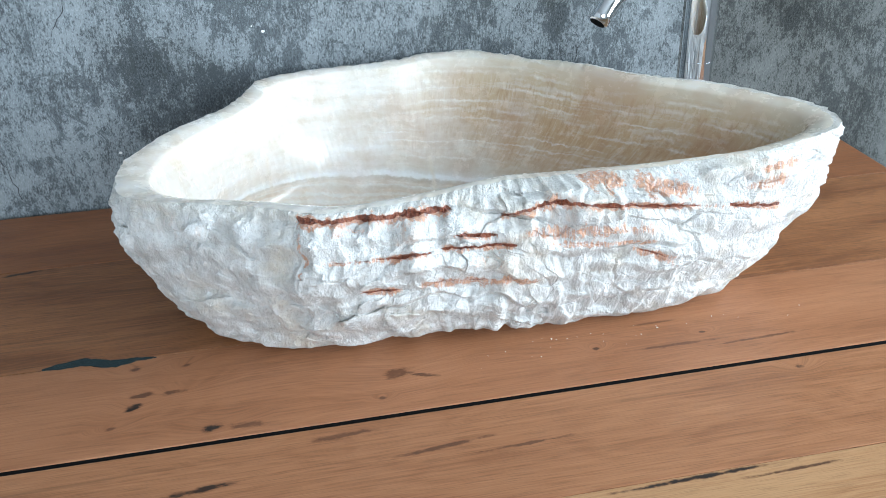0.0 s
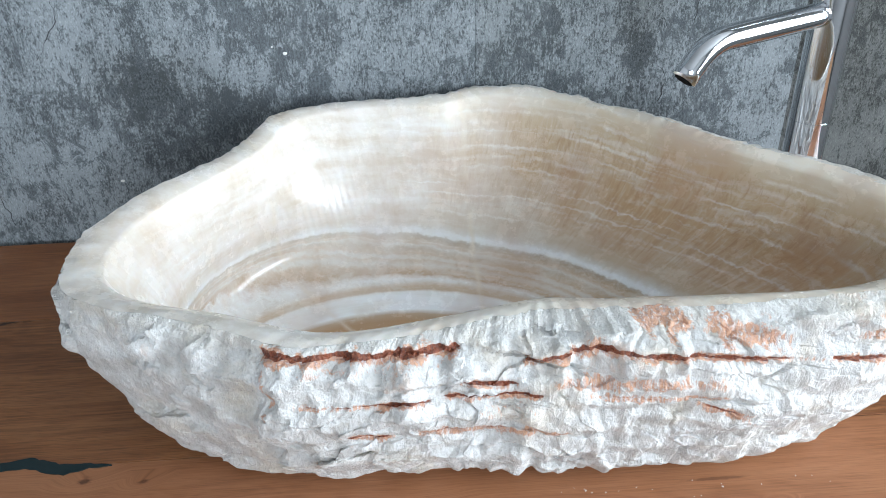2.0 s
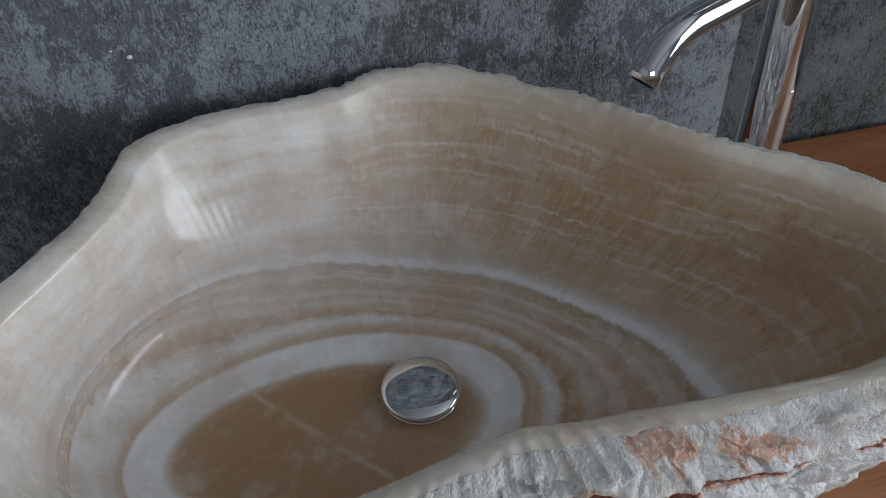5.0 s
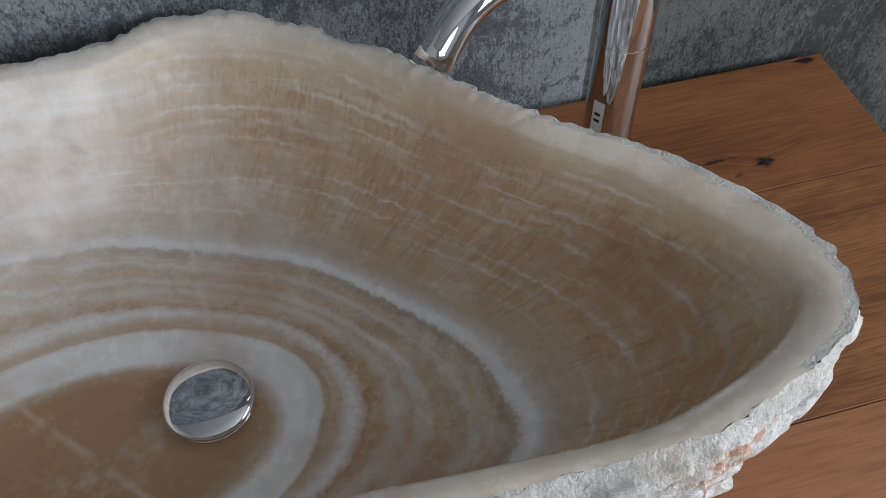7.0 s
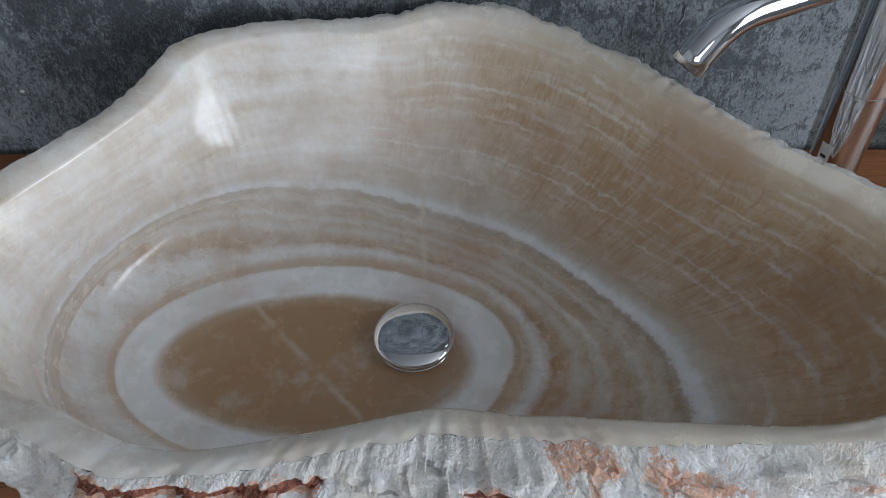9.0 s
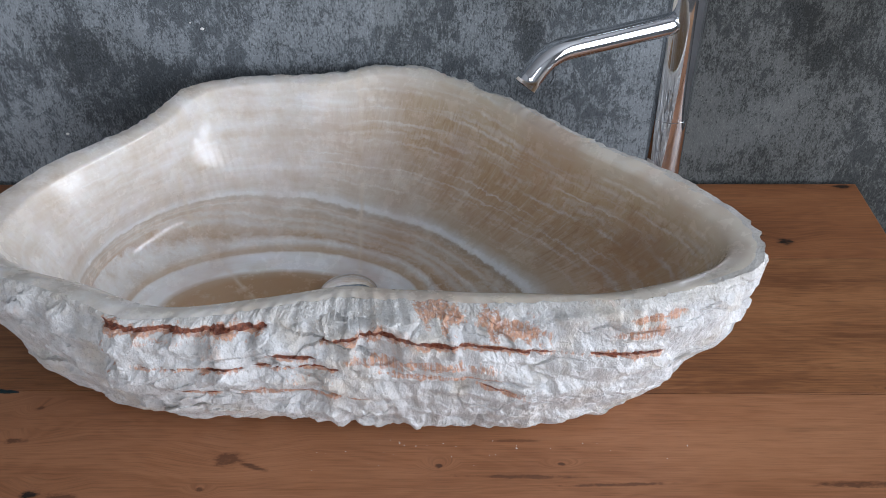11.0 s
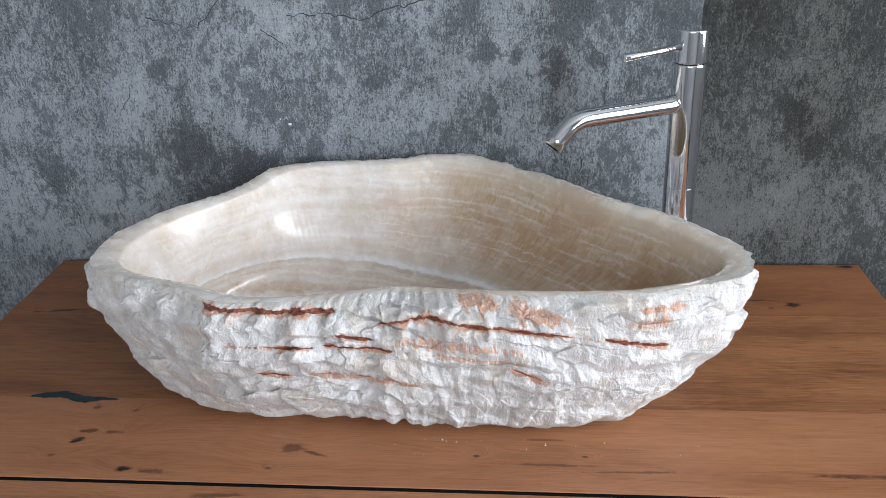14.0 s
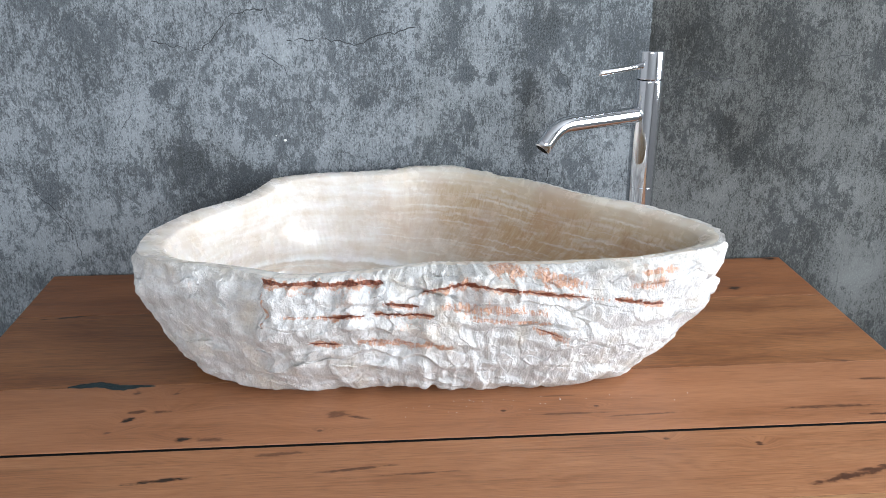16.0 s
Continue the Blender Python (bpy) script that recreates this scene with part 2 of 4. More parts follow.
def onyx_material():
    """Polished banded onyx: the bands are layers of the stone, cut by the bowl."""
    n = Nodes("polished_onyx")
    x, y, z = n.split()
    # the layers lie closer together in the ground floor of the bowl
    z = n.math("MINIMUM", n.math("ADD", z, 0.014), n.math("DIVIDE", n.math("ADD", z, 0.02257), 1.1429))
    lively = n.math("ADD", 0.05, n.math("MULTIPLY", n.math("MAXIMUM", n.math("SUBTRACT", z, 0.030), 0.0), 22.0), clamp=True)
    slow = n.math("MULTIPLY", n.math("SUBTRACT", n.noise(n.where, 9.0, 3, 0.5), 0.5), 0.012)
    quick = n.math("MULTIPLY", n.math("SUBTRACT", n.noise(n.where, 85.0, 8, 0.74), 0.5), 0.0085)
    h = layer_height(n, x, y, z, n.math("MULTIPLY", lively, n.math("ADD", slow, quick)))
    tan, white, grey = (0.58, 0.415, 0.275), (0.86, 0.86, 0.86), (0.69, 0.645, 0.59)
    bands = n.ramp(n.math("DIVIDE", h, 0.2),
                   (0.100, (0.42, 0.262, 0.145)), (0.1404, (0.44, 0.275, 0.155)), (0.1408, (0.52, 0.42, 0.31)), (0.1416, (0.60, 0.53, 0.46)), (0.1424, white), (0.171, white), (0.176, (0.52, 0.37, 0.235)), (0.186, tan),
                   (0.190, grey), (0.197, white), (0.202, (0.46, 0.275, 0.14)), (0.213, tan), (0.217, grey), (0.226, tan), (0.232, grey), (0.238, tan), (0.252, (0.52, 0.395, 0.275)), (0.257, grey), (0.264, tan), (0.284, (0.42, 0.325, 0.235)),
                   (0.290, white), (0.302, white), (0.310, grey), (0.330, (0.58, 0.46, 0.335)), (0.402, tan), (0.500, (0.52, 0.345, 0.195)),
                   (0.570, (0.55, 0.385, 0.235)), (0.640, (0.575, 0.425, 0.27)), (0.700, (0.59, 0.46, 0.31)), (0.76, (0.64, 0.54, 0.41)), (0.80, (0.72, 0.65, 0.55)))
    # thin white lines that break off and set in again
    for level, width, seed in ((0.0815, 0.0010, 1.0), (0.0865, 0.0007, 5.0), (0.0930, 0.0006, 9.0), (0.1035, 0.0012, 13.0), (0.1180, 0.0009, 17.0), (0.0470, 0.0007, 21.0), (0.0535, 0.0006, 25.0), (0.0740, 0.0009, 29.0), (0.1105, 0.0016, 33.0), (0.1290, 0.0014, 37.0), (0.1345, 0.0022, 41.0), (0.1430, 0.0016, 45.0)):
        off = n.math("ABSOLUTE", n.math("SUBTRACT", h, level))
        there = n.ramp(n.noise(n.scaled((1, 1, 0.4), (seed, 0, 0)), 15.0, 4, 0.65), (0.44, 0.0), (0.62, 0.62))
        bands = n.mix(n.math("MULTIPLY", n.math("SUBTRACT", 1.0, n.math("DIVIDE", off, width * 1.35), clamp=True), there), bands, (0.85, 0.83, 0.80))
    hair = n.noise(n.joined(x, y, n.math("MULTIPLY", h, 5.5)), 26.0, 6, 0.62)
    color = n.mix(n.ramp(hair, (0.54, 0.0), (0.68, 0.45)), bands, (0.72, 0.67, 0.58))
    fine = n.noise(n.joined(n.math("MULTIPLY", x, 0.25), n.math("MULTIPLY", y, 0.25), n.math("MULTIPLY", h, 9.0)), 34.0, 4, 0.6)
    color = n.mix(n.ramp(fine, (0.56, 0.0), (0.70, 0.40)), color, (0.74, 0.71, 0.66))
    # crystals that stand across the layers
    ox, oy = n.math("ADD", x, 0.05), n.math("ADD", y, 0.26)
    reach = n.math("SQRT", n.math("ADD", 0.0001, n.math("ADD", n.math("MULTIPLY", ox, ox), n.math("MULTIPLY", oy, oy))))
    blades = n.noise(n.joined(n.math("DIVIDE", ox, reach), n.math("DIVIDE", oy, reach), n.math("MULTIPLY", h, 1.1)), 60.0, 6, 0.72, 0.8)
    upper = n.math("MULTIPLY", n.math("SUBTRACT", h, 0.058), 45.0, clamp=True)
    upper = n.math("MULTIPLY", upper, n.math("MULTIPLY", n.math("SUBTRACT", 0.150, h), 60.0, clamp=True))
    color = n.mix(n.math("MULTIPLY", upper, n.ramp(blades, (0.34, 0.75), (0.50, 0.0))), color, n.mix(0.6, color, (0.34, 0.165, 0.07)))
    color = n.mix(n.math("MULTIPLY", upper, n.ramp(blades, (0.54, 0.0), (0.70, 0.34))), color, (0.74, 0.70, 0.63))
    # cloudy crystal between the lower layers
    lower = n.math("MULTIPLY", n.math("SUBTRACT", 0.060, h), 200.0, clamp=True)
    lower = n.math("MULTIPLY", lower, n.math("MULTIPLY", n.math("SUBTRACT", h, 0.0345), 400.0, clamp=True))
    murk = n.noise(n.joined(x, y, n.math("MULTIPLY", h, 3.0)), 75.0, 8, 0.74, 0.5)
    color = n.mix(n.math("MULTIPLY", lower, n.ramp(murk, (0.36, 0.35), (0.50, 0.0))), color, (0.42, 0.27, 0.15))
    color = n.mix(n.math("MULTIPLY", lower, n.ramp(murk, (0.50, 0.0), (0.66, 0.55))), color, (0.70, 0.64, 0.56))
    patch = n.noise(n.where, 17.0, 3, 0.5)
    color = n.mix(n.ramp(patch, (0.50, 0.0), (0.66, 0.65)), color, n.mix(0.5, color, (0.40, 0.18, 0.07)))
    # paler, milky stone towards -x, clouds and thin layers; whitened further as painted light
    sheet = n.noise(n.joined(n.math("MULTIPLY", x, 0.5), n.math("MULTIPLY", y, 0.5), n.math("MULTIPLY", h, 4.5)), 26.0, 6, 0.62)
    milk = n.noise(n.scaled((1, 1, 0.7), (4, 2, 0)), 34.0, 6, 0.68)
    pale = n.ramp(n.math("ADD", n.math("MULTIPLY", sheet, 0.5), n.math("MULTIPLY", milk, 0.5)), (0.36, (0.64, 0.56, 0.47)), (0.48, (0.78, 0.735, 0.68)), (0.60, (0.90, 0.89, 0.875)))
    side = n.math("MULTIPLY", n.math("ADD", n.math("SUBTRACT", 0.13, x), n.math("MULTIPLY", n.math("SUBTRACT", n.noise(n.where, 14.0, 5, 0.65), 0.5), 0.30)), 5.0, clamp=True)
    # part of this paleness stands in for window light on the -x wall
    color = n.mix(n.math("MULTIPLY", side, n.ramp(h, (0.0278, 0.0), (0.036, 0.28), (0.080, 0.74))), color, pale)
    # a few pale healed cracks
    sway = n.math("MULTIPLY", n.math("SUBTRACT", n.noise(n.where, 45.0, 4, 0.6), 0.5), 0.008)
    faint = n.ramp(n.noise(n.where, 30.0, 3, 0.5), (0.40, 0.1), (0.58, 1.0))
    for nx, ny, off, strength in ((1.0, 0.03, 0.0035, 0.70), (0.74, 0.672, -0.2215, 0.50)):
        far = n.math("ADD", n.math("ADD", n.math("MULTIPLY", x, nx), n.math("MULTIPLY", y, ny)), n.math("SUBTRACT", sway, off))
        line = n.ramp(n.math("ABSOLUTE", far), (0.0005, 1.0), (0.0022, 0.0))
        inside = n.math("GREATER_THAN", y, -0.20) if nx > 0.9 else n.math("LESS_THAN", x, -0.03)
        color = n.mix(n.math("MULTIPLY", n.math("MULTIPLY", line, inside), n.math("MULTIPLY", faint, strength)), color, (0.74, 0.64, 0.52))
    return n.done(color, n.ramp(n.noise(n.where, 48.0, 6, 0.7), (0.36, 0.15), (0.64, 0.33)), n.noise(n.where, 34.0, 3, 0.5), 0.30, 0.003,
                  Specular_IOR_Level=0.65, Subsurface_Weight=0.12, Subsurface_Radius=(0.02, 0.014, 0.008), Subsurface_Scale=0.4)


def rough_onyx_material():
    """Split onyx: white sugary crystal with rusty seams."""
    n = Nodes("split_onyx")
    x, y, z = n.split()
    rust = n.add("ShaderNodeAttribute", attribute_name="rust").outputs["Fac"]
    deep = n.add("ShaderNodeAttribute", attribute_name="seam").outputs["Fac"]
    grains = n.noise(n.scaled((1, 1, 0.5)), 420.0, 3, 0.65)
    cloud = n.noise(n.where, 22.0, 5, 0.6)
    small = n.noise(n.scaled((1, 1, 0.7)), 60.0, 4, 0.6)
    brush = n.noise(n.scaled((1, 1, 0.11)), 420.0, 4, 0.7)
    color = n.ramp(small, (0.34, (0.47, 0.458, 0.442)), (0.5, (0.595, 0.590, 0.582)), (0.64, (0.71, 0.708, 0.70)))
    color = n.mix(n.ramp(cloud, (0.52, 0.0), (0.70, 0.65)), color, (0.60, 0.53, 0.435))
    color = n.mix(n.ramp(grains, (0.38, 0.40), (0.50, 0.0)), color, (0.46, 0.44, 0.42))
    # the polished edge's warm translucent stone just under the lip
    color = n.mix(n.math("MULTIPLY", n.math("SUBTRACT", z, 0.148), 50.0, clamp=True), color, n.mix(0.5, color, (0.66, 0.60, 0.50)))
    broken = n.ramp(n.math("ADD", rust, n.math("MULTIPLY", n.math("SUBTRACT", brush, 0.5), 3.0)), (0.42, 0.0), (0.95, 0.80))
    broken = n.math("MULTIPLY", broken, n.ramp(rust, (0.05, 0.0), (0.25, 1.0)))
    color = n.mix(broken, color, n.ramp(brush, (0.38, (0.34, 0.105, 0.042)), (0.62, (0.60, 0.31, 0.17))))
    tinge = n.ramp(n.noise(n.scaled((1, 1, 0.4), (2, 6, 1)), 24.0, 5, 0.7), (0.60, 0.0), (0.72, 0.5))
    color = n.mix(n.math("MULTIPLY", tinge, n.math("GREATER_THAN", z, 0.13)), color, (0.62, 0.36, 0.22))
    core = n.ramp(n.math("ADD", deep, n.math("MULTIPLY", n.math("SUBTRACT", brush, 0.5), 0.8)), (0.38, 0.0), (0.55, 0.95))
    core = n.math("MULTIPLY", core, n.ramp(deep, (0.05, 0.0), (0.25, 1.0)))
    color = n.mix(core, color, n.ramp(brush, (0.36, (0.070, 0.014, 0.007)), (0.60, (0.26, 0.070, 0.030))))
    return n.done(color, n.ramp(n.noise(n.where, 620.0, 2, 0.6), (0.38, 0.18), (0.55, 0.6)), n.math("ADD", grains, n.math("ADD", n.math("MULTIPLY", small, 0.8), n.math("MULTIPLY", n.noise(n.scaled((1, 1, 0.45)), 170.0, 5, 0.75), 1.2))), 0.8, 0.0024,
                  Subsurface_Weight=0.35, Subsurface_Radius=(0.014, 0.013, 0.012), Subsurface_Scale=0.4)


def plain_material(name, color, rough, metal=0.0, grain=60.0, vary=0.12, gloss=0.5):
    n = Nodes(name)
    tone = n.noise(n.where, grain, 5, 0.6)
    c = n.mix(n.ramp(tone, (0.3, vary), (0.7, 0.0)), color, tuple(v * 0.55 for v in color))
    return n.done(c, n.ramp(tone, (0.3, rough * 0.85), (0.7, min(1.0, rough * 1.15))), metal=metal, Specular_IOR_Level=gloss)


# ragged dark places of the wall print: place (x, z), size, turn
DARK_PATCHES = [
    ((-0.305, 0.165), (0.055, 0.045), 0.3), ((-0.22, 0.14), (0.06, 0.03), 0.0), ((-0.13, 0.13), (0.09, 0.025), 0.0), ((0.10, 0.287), (0.030, 0.014), 0.0),
    ((0.13, 0.282), (0.012, 0.012), 0.0), ((0.100, 0.215), (0.010, 0.035), 0.3), ((0.178, 0.262), (0.022, 0.035), 0.0), ((0.205, 0.345), (0.035, 0.022), 0.0),
    ((0.228, 0.275), (0.012, 0.022), 0.5), ((-0.50, 0.12), (0.045, 0.025), -0.9), ((0.115, 0.155), (0.022, 0.012), 0.0), ((0.470, 0.205), (0.025, 0.05), 0.2),
    ((0.500, 0.155), (0.020, 0.03), 0.0), ((-0.325, 0.27), (0.02, 0.04), 0.4), ((0.19, 0.18), (0.02, 0.03), 0.0), ((-0.05, 0.25), (0.03, 0.012), 0.2)]
LAYER_DIP = 0.10

KNOTS_BACK = [((0.467, -0.120), (0.011, 0.007), 0.2, 1.0), ((0.43, -0.109), (0.026, 0.0025), 0.05, 0.85), ((0.44, -0.128), (0.005, 0.002), 0.6, 0.7), ((0.563, -0.014), (0.012, 0.006), 0.0, 1.0)]
KNOTS_MID = [((-0.44, -0.153), (0.045, 0.003), 0.12, 0.9), ((0.508, -0.336), (0.025, 0.003), -0.2, 0.7)]
KNOTS_LIGHT = [((-0.300, -0.412), (0.009, 0.006), 0.5, 1.0), ((-0.296, -0.397), (0.014, 0.004), 0.0, 0.65), ((-0.268, -0.398), (0.012, 0.004), 0.1, 0.6), ((-0.305, -0.357), (0.007, 0.005), 0.4, 0.7),
               ((-0.261, -0.362), (0.005, 0.003), 0.4, 0.6), ((-0.236, -0.453), (0.010, 0.006), 0.2, 1.0), ((-0.205, -0.456), (0.022, 0.005), -0.1, 0.55), ((-0.082, -0.417), (0.015, 0.010), 0.2, 0.55),
               ((-0.058, -0.424), (0.014, 0.003), -0.3, 0.65), ((-0.098, -0.447), (0.004, 0.003), 0.0, 0.6), ((-0.315, -0.436), (0.006, 0.003), 0.3, 0.5), ((0.096, -0.422), (0.004, 0.003), 0.0, 0.8), ((0.198, -0.419), (0.004, 0.002), 0.0, 0.7),
               ((0.165, -0.432), (0.05, 0.0025), 0.0, 0.5), ((0.243, -0.439), (0.05, 0.002), 0.04, 0.5), ((0.45, -0.437), (0.06, 0.004), 0.0, 0.6), ((0.53, -0.382), (0.03, 0.0025), 0.0, 0.7), ((0.50, -0.455), (0.03, 0.0025), -0.05, 0.8), ((0.16, -0.395), (0.03, 0.002), 0.0, 0.4)]
KNOTS_FRONT = [((0.254, -0.486), (0.005, 0.004), 0.0, 0.9), ((0.345, -0.501), (0.005, 0.004), 0.0, 0.8), ((-0.135, -0.486), (0.035, 0.004), 0.05, 0.55), ((-0.06, -0.516), (0.05, 0.003), 0.10, 0.65),
               ((-0.245, -0.522), (0.04, 0.004), 0.12, 0.9), ((0.00, -0.527), (0.05, 0.002), 0.04, 0.6), ((0.42, -0.556), (0.07, 0.006), 0.25, 0.8)]
KNOTS_EDGE = [((0.11, -0.590), (0.075, 0.0025), 0.02, 1.0), ((0.19, -0.597), (0.05, 0.002), 0.03, 0.8)]

M_WALL = concrete_material()
M_BACK = wood_material("reddish_oak", (0.314, 0.128, 0.053), (0.253, 0.096, 0.038), (0.175, 0.064, 0.025), 1.0, 0.35, KNOTS_BACK)
M_MID = wood_material("brown_oak", (0.358, 0.155, 0.064), (0.279, 0.114, 0.045), (0.175, 0.066, 0.026), 4.0, 0.65, KNOTS_MID)
M_LIGHT = wood_material("light_oak", (0.402, 0.179, 0.085), (0.349, 0.147, 0.067), (0.271, 0.109, 0.047), 7.0, 0.3, KNOTS_LIGHT)
M_FRONT = wood_material("honey_oak", (0.410, 0.189, 0.089), (0.349, 0.150, 0.067), (0.258, 0.104, 0.044), 11.0, 0.4, KNOTS_FRONT)
M_EDGE = wood_material("pale_oak", (0.468, 0.259, 0.123), (0.405, 0.207, 0.094), (0.297, 0.136, 0.057), 15.0, 0.4, KNOTS_EDGE, 1.3)
M_ONYX, M_SPLIT = onyx_material(), rough_onyx_material()
M_RESIN = plain_material("dark_green_resin", (0.012, 0.026, 0.028), 0.22)
M_CHROME = plain_material("chrome", (0.72, 0.73, 0.75), 0.045, 1.0, 30.0, 0.05)
M_BLACK = plain_material("matt_black", (0.005, 0.005, 0.005), 0.9, gloss=0.1)
M_PAINT = plain_material("grey_wall_paint", (0.46, 0.46, 0.46), 0.7, 0.0, 25.0, 0.06)
M_FLOOR = plain_material("grey_floor_covering", (0.12, 0.115, 0.11), 0.5, 0.0, 12.0, 0.3)
M_FRAME = plain_material("white_window_frame", (0.78, 0.78, 0.77), 0.35)
M_CRACK = plain_material("dark_crack_print", (0.030, 0.033, 0.036), 0.8)
M_CHIP = plain_material("white_crumb", (0.78, 0.77, 0.74), 0.5)
glass = Nodes("window_glass")
M_GLASS = glass.done((1.0, 1.0, 1.0), 0.0, Transmission_Weight=1.0, IOR=1.45)


# ---------------------------------------------------------------- mesh helpers
def mesh_of(name, bm, material, smooth=False):
    me = bpy.data.meshes.new(name)
    bmesh.ops.recalc_face_normals(bm, faces=bm.faces)
    bm.to_mesh(me)
    bm.free()
    me.materials.append(material)
    me.polygons.foreach_set("use_smooth", [smooth] * len(me.polygons))
    return me


def adopt(ob, parent):
    ob.parent = parent
    ob.matrix_parent_inverse = Matrix.Translation(parent.location).inverted() if parent.type == "EMPTY" else Matrix()
    return ob


def part(name, bm, material, parent, label="", smooth=False):
    me = mesh_of(name, bm, material, smooth) if isinstance(bm, bmesh.types.BMesh) else bm
    ob = adopt(new(name, me), parent)
    return tagged(ob, label) if label else ob


def thing(name, at, label, category, group="", kind=""):
    ob = new(name)
    ob.location, ob.empty_display_size = at, 0.05
    return tagged(ob, label, category, group, kind)


def box(x0, x1, y0, y1, z0, z1, bevel=0.0, segments=1):
    bm = bmesh.new()
    bmesh.ops.create_cube(bm, size=1, matrix=Matrix.Translation(((x0 + x1) / 2, (y0 + y1) / 2, (z0 + z1) / 2)) @ Matrix.Diagonal((x1 - x0, y1 - y0, z1 - z0, 1)))
    if bevel:
        bmesh.ops.bevel(bm, geom=bm.edges[:], offset=bevel, segments=segments, affect="EDGES", profile=0.5)
    return bm


def lathe(profile, at=(0, 0, 0), steps=64):
    """A body turned from (radius, height) rings about the z axis."""
    bm, rings = bmesh.new(), []
    for r, z in profile:
        if r < 1e-6:
            rings.append([bm.verts.new((at[0], at[1], at[2] + z))])
        else:
            rings.append([bm.verts.new((at[0] + r * math.cos(2 * math.pi * k / steps), at[1] + r * math.sin(2 * math.pi * k / steps), at[2] + z)) for k in range(steps)])
    for a, b in zip(rings, rings[1:]):
        for k in range(steps):
            j = (k + 1) % steps
            if len(a) == 1:
                bm.faces.new((a[0], b[k], b[j]))
            elif len(b) == 1:
                bm.faces.new((a[k], a[j], b[0]))
            else:
                bm.faces.new((a[k], a[j], b[j], b[k]))
    return bm


def tube(path, radii, steps=32):
    """A round bar along a path of points, closed at both ends."""
    bm, rings = bmesh.new(), []
    path = [Vector(p) for p in path]
    for k, (p, r) in enumerate(zip(path, radii)):
        way = (path[min(k + 1, len(path) - 1)] - path[max(k - 1, 0)]).normalized()
        side = way.cross(Vector((0, 0, 1))).normalized()
        top = side.cross(way).normalized()
        rings.append([bm.verts.new(p + r * (math.cos(2 * math.pi * j / steps) * side + math.sin(2 * math.pi * j / steps) * top)) for j in range(steps)])
    for a, b in zip(rings, rings[1:]):
        for j in range(steps):
            i = (j + 1) % steps
            bm.faces.new((a[j], a[i], b[i], b[j]))
    bm.faces.new(rings[0])
    bm.faces.new(rings[-1][::-1])
    return bm


# ---------------------------------------------------------------- room
def structure(name, bm, material, label, category="wall"):
    return tagged(new(name, mesh_of(name, bm, material)), label, category, kind="structure")


structure("floor", box(X0, X1, Y0, 0.05, FLOOR_Z - 0.1, FLOOR_Z), M_FLOOR, "plain grey floor covering under the table", "floor")
structure("ceiling", box(X0 - 0.15, X1 + 0.15, Y0 - 0.2, 0.2, CEIL_Z, CEIL_Z + 0.1), M_PAINT, "plain grey painted ceiling", "ceiling")
wall_back = structure("wall_back", box(X0, X1, 0.012, 0.15, FLOOR_Z, CEIL_Z), M_BLACK, "wall clad with grey raw-concrete print panels")
structure("wall_left", box(X0 - 0.15, X0, Y0 - 0.2, 0.15, FLOOR_Z, CEIL_Z), M_PAINT, "plain grey painted side wall")


def wall_with_opening(name, lo, hi, a, b, at, depth, along_x, label):
    """A wall from lo to hi along x or y, with a window opening from a to b."""
    bm = bmesh.new()
    for u0, u1, z0, z1 in ((lo, a, FLOOR_Z, CEIL_Z), (b, hi, FLOOR_Z, CEIL_Z), (a, b, FLOOR_Z, WIN_Z0), (a, b, WIN_Z1, CEIL_Z)):
        size = (u1 - u0, abs(depth), z1 - z0) if along_x else (abs(depth), u1 - u0, z1 - z0)
        mid = ((u0 + u1) / 2, at + depth / 2, (z0 + z1) / 2) if along_x else (at + depth / 2, (u0 + u1) / 2, (z0 + z1) / 2)
        bmesh.ops.create_cube(bm, size=1, matrix=Matrix.Translation(mid) @ Matrix.Diagonal((*size, 1)))
    structure(name, bm, M_PAINT, label)


def glazed_window(name, a, b, at, along_x):
    """A framed pane in the opening from a to b."""
    def bar(u0, u1, z0, z1, half, bevel=0.0):
        return box(u0, u1, at - half, at + half, z0, z1, bevel) if along_x else box(at - half, at + half, u0, u1, z0, z1, bevel)
    w = thing(name, (a, at, WIN_Z0) if along_x else (at, a, WIN_Z0), "wide white framed window letting in daylight", "window", kind="structure")
    for u0, u1, z0, z1 in ((a, b, WIN_Z0, WIN_Z0 + 0.05), (a, b, WIN_Z1 - 0.05, WIN_Z1), (a, a + 0.05, WIN_Z0 + 0.05, WIN_Z1 - 0.05), (b - 0.05, b, WIN_Z0 + 0.05, WIN_Z1 - 0.05)):
        part("window_frame", bar(u0, u1, z0, z1, 0.03, 0.004), M_FRAME, w)
    part("pane", bar(a + 0.05, b - 0.05, WIN_Z0 + 0.05, WIN_Z1 - 0.05, 0.003), M_GLASS, w).visible_shadow = False


wall_with_opening("wall_right", Y0, 0.15, SIDE_Y0, SIDE_Y1, X1, 0.2, False, "grey painted side wall with a wide window opening")
wall_with_opening("wall_front", X0, X1, FRONT_X0, FRONT_X1, Y0, -0.2, True, "grey painted wall with a window opening")
glazed_window("window_1", SIDE_Y0, SIDE_Y1, X1 + 0.12, False)
glazed_window("window_2", FRONT_X0, FRONT_X1, Y0 - 0.12, True)

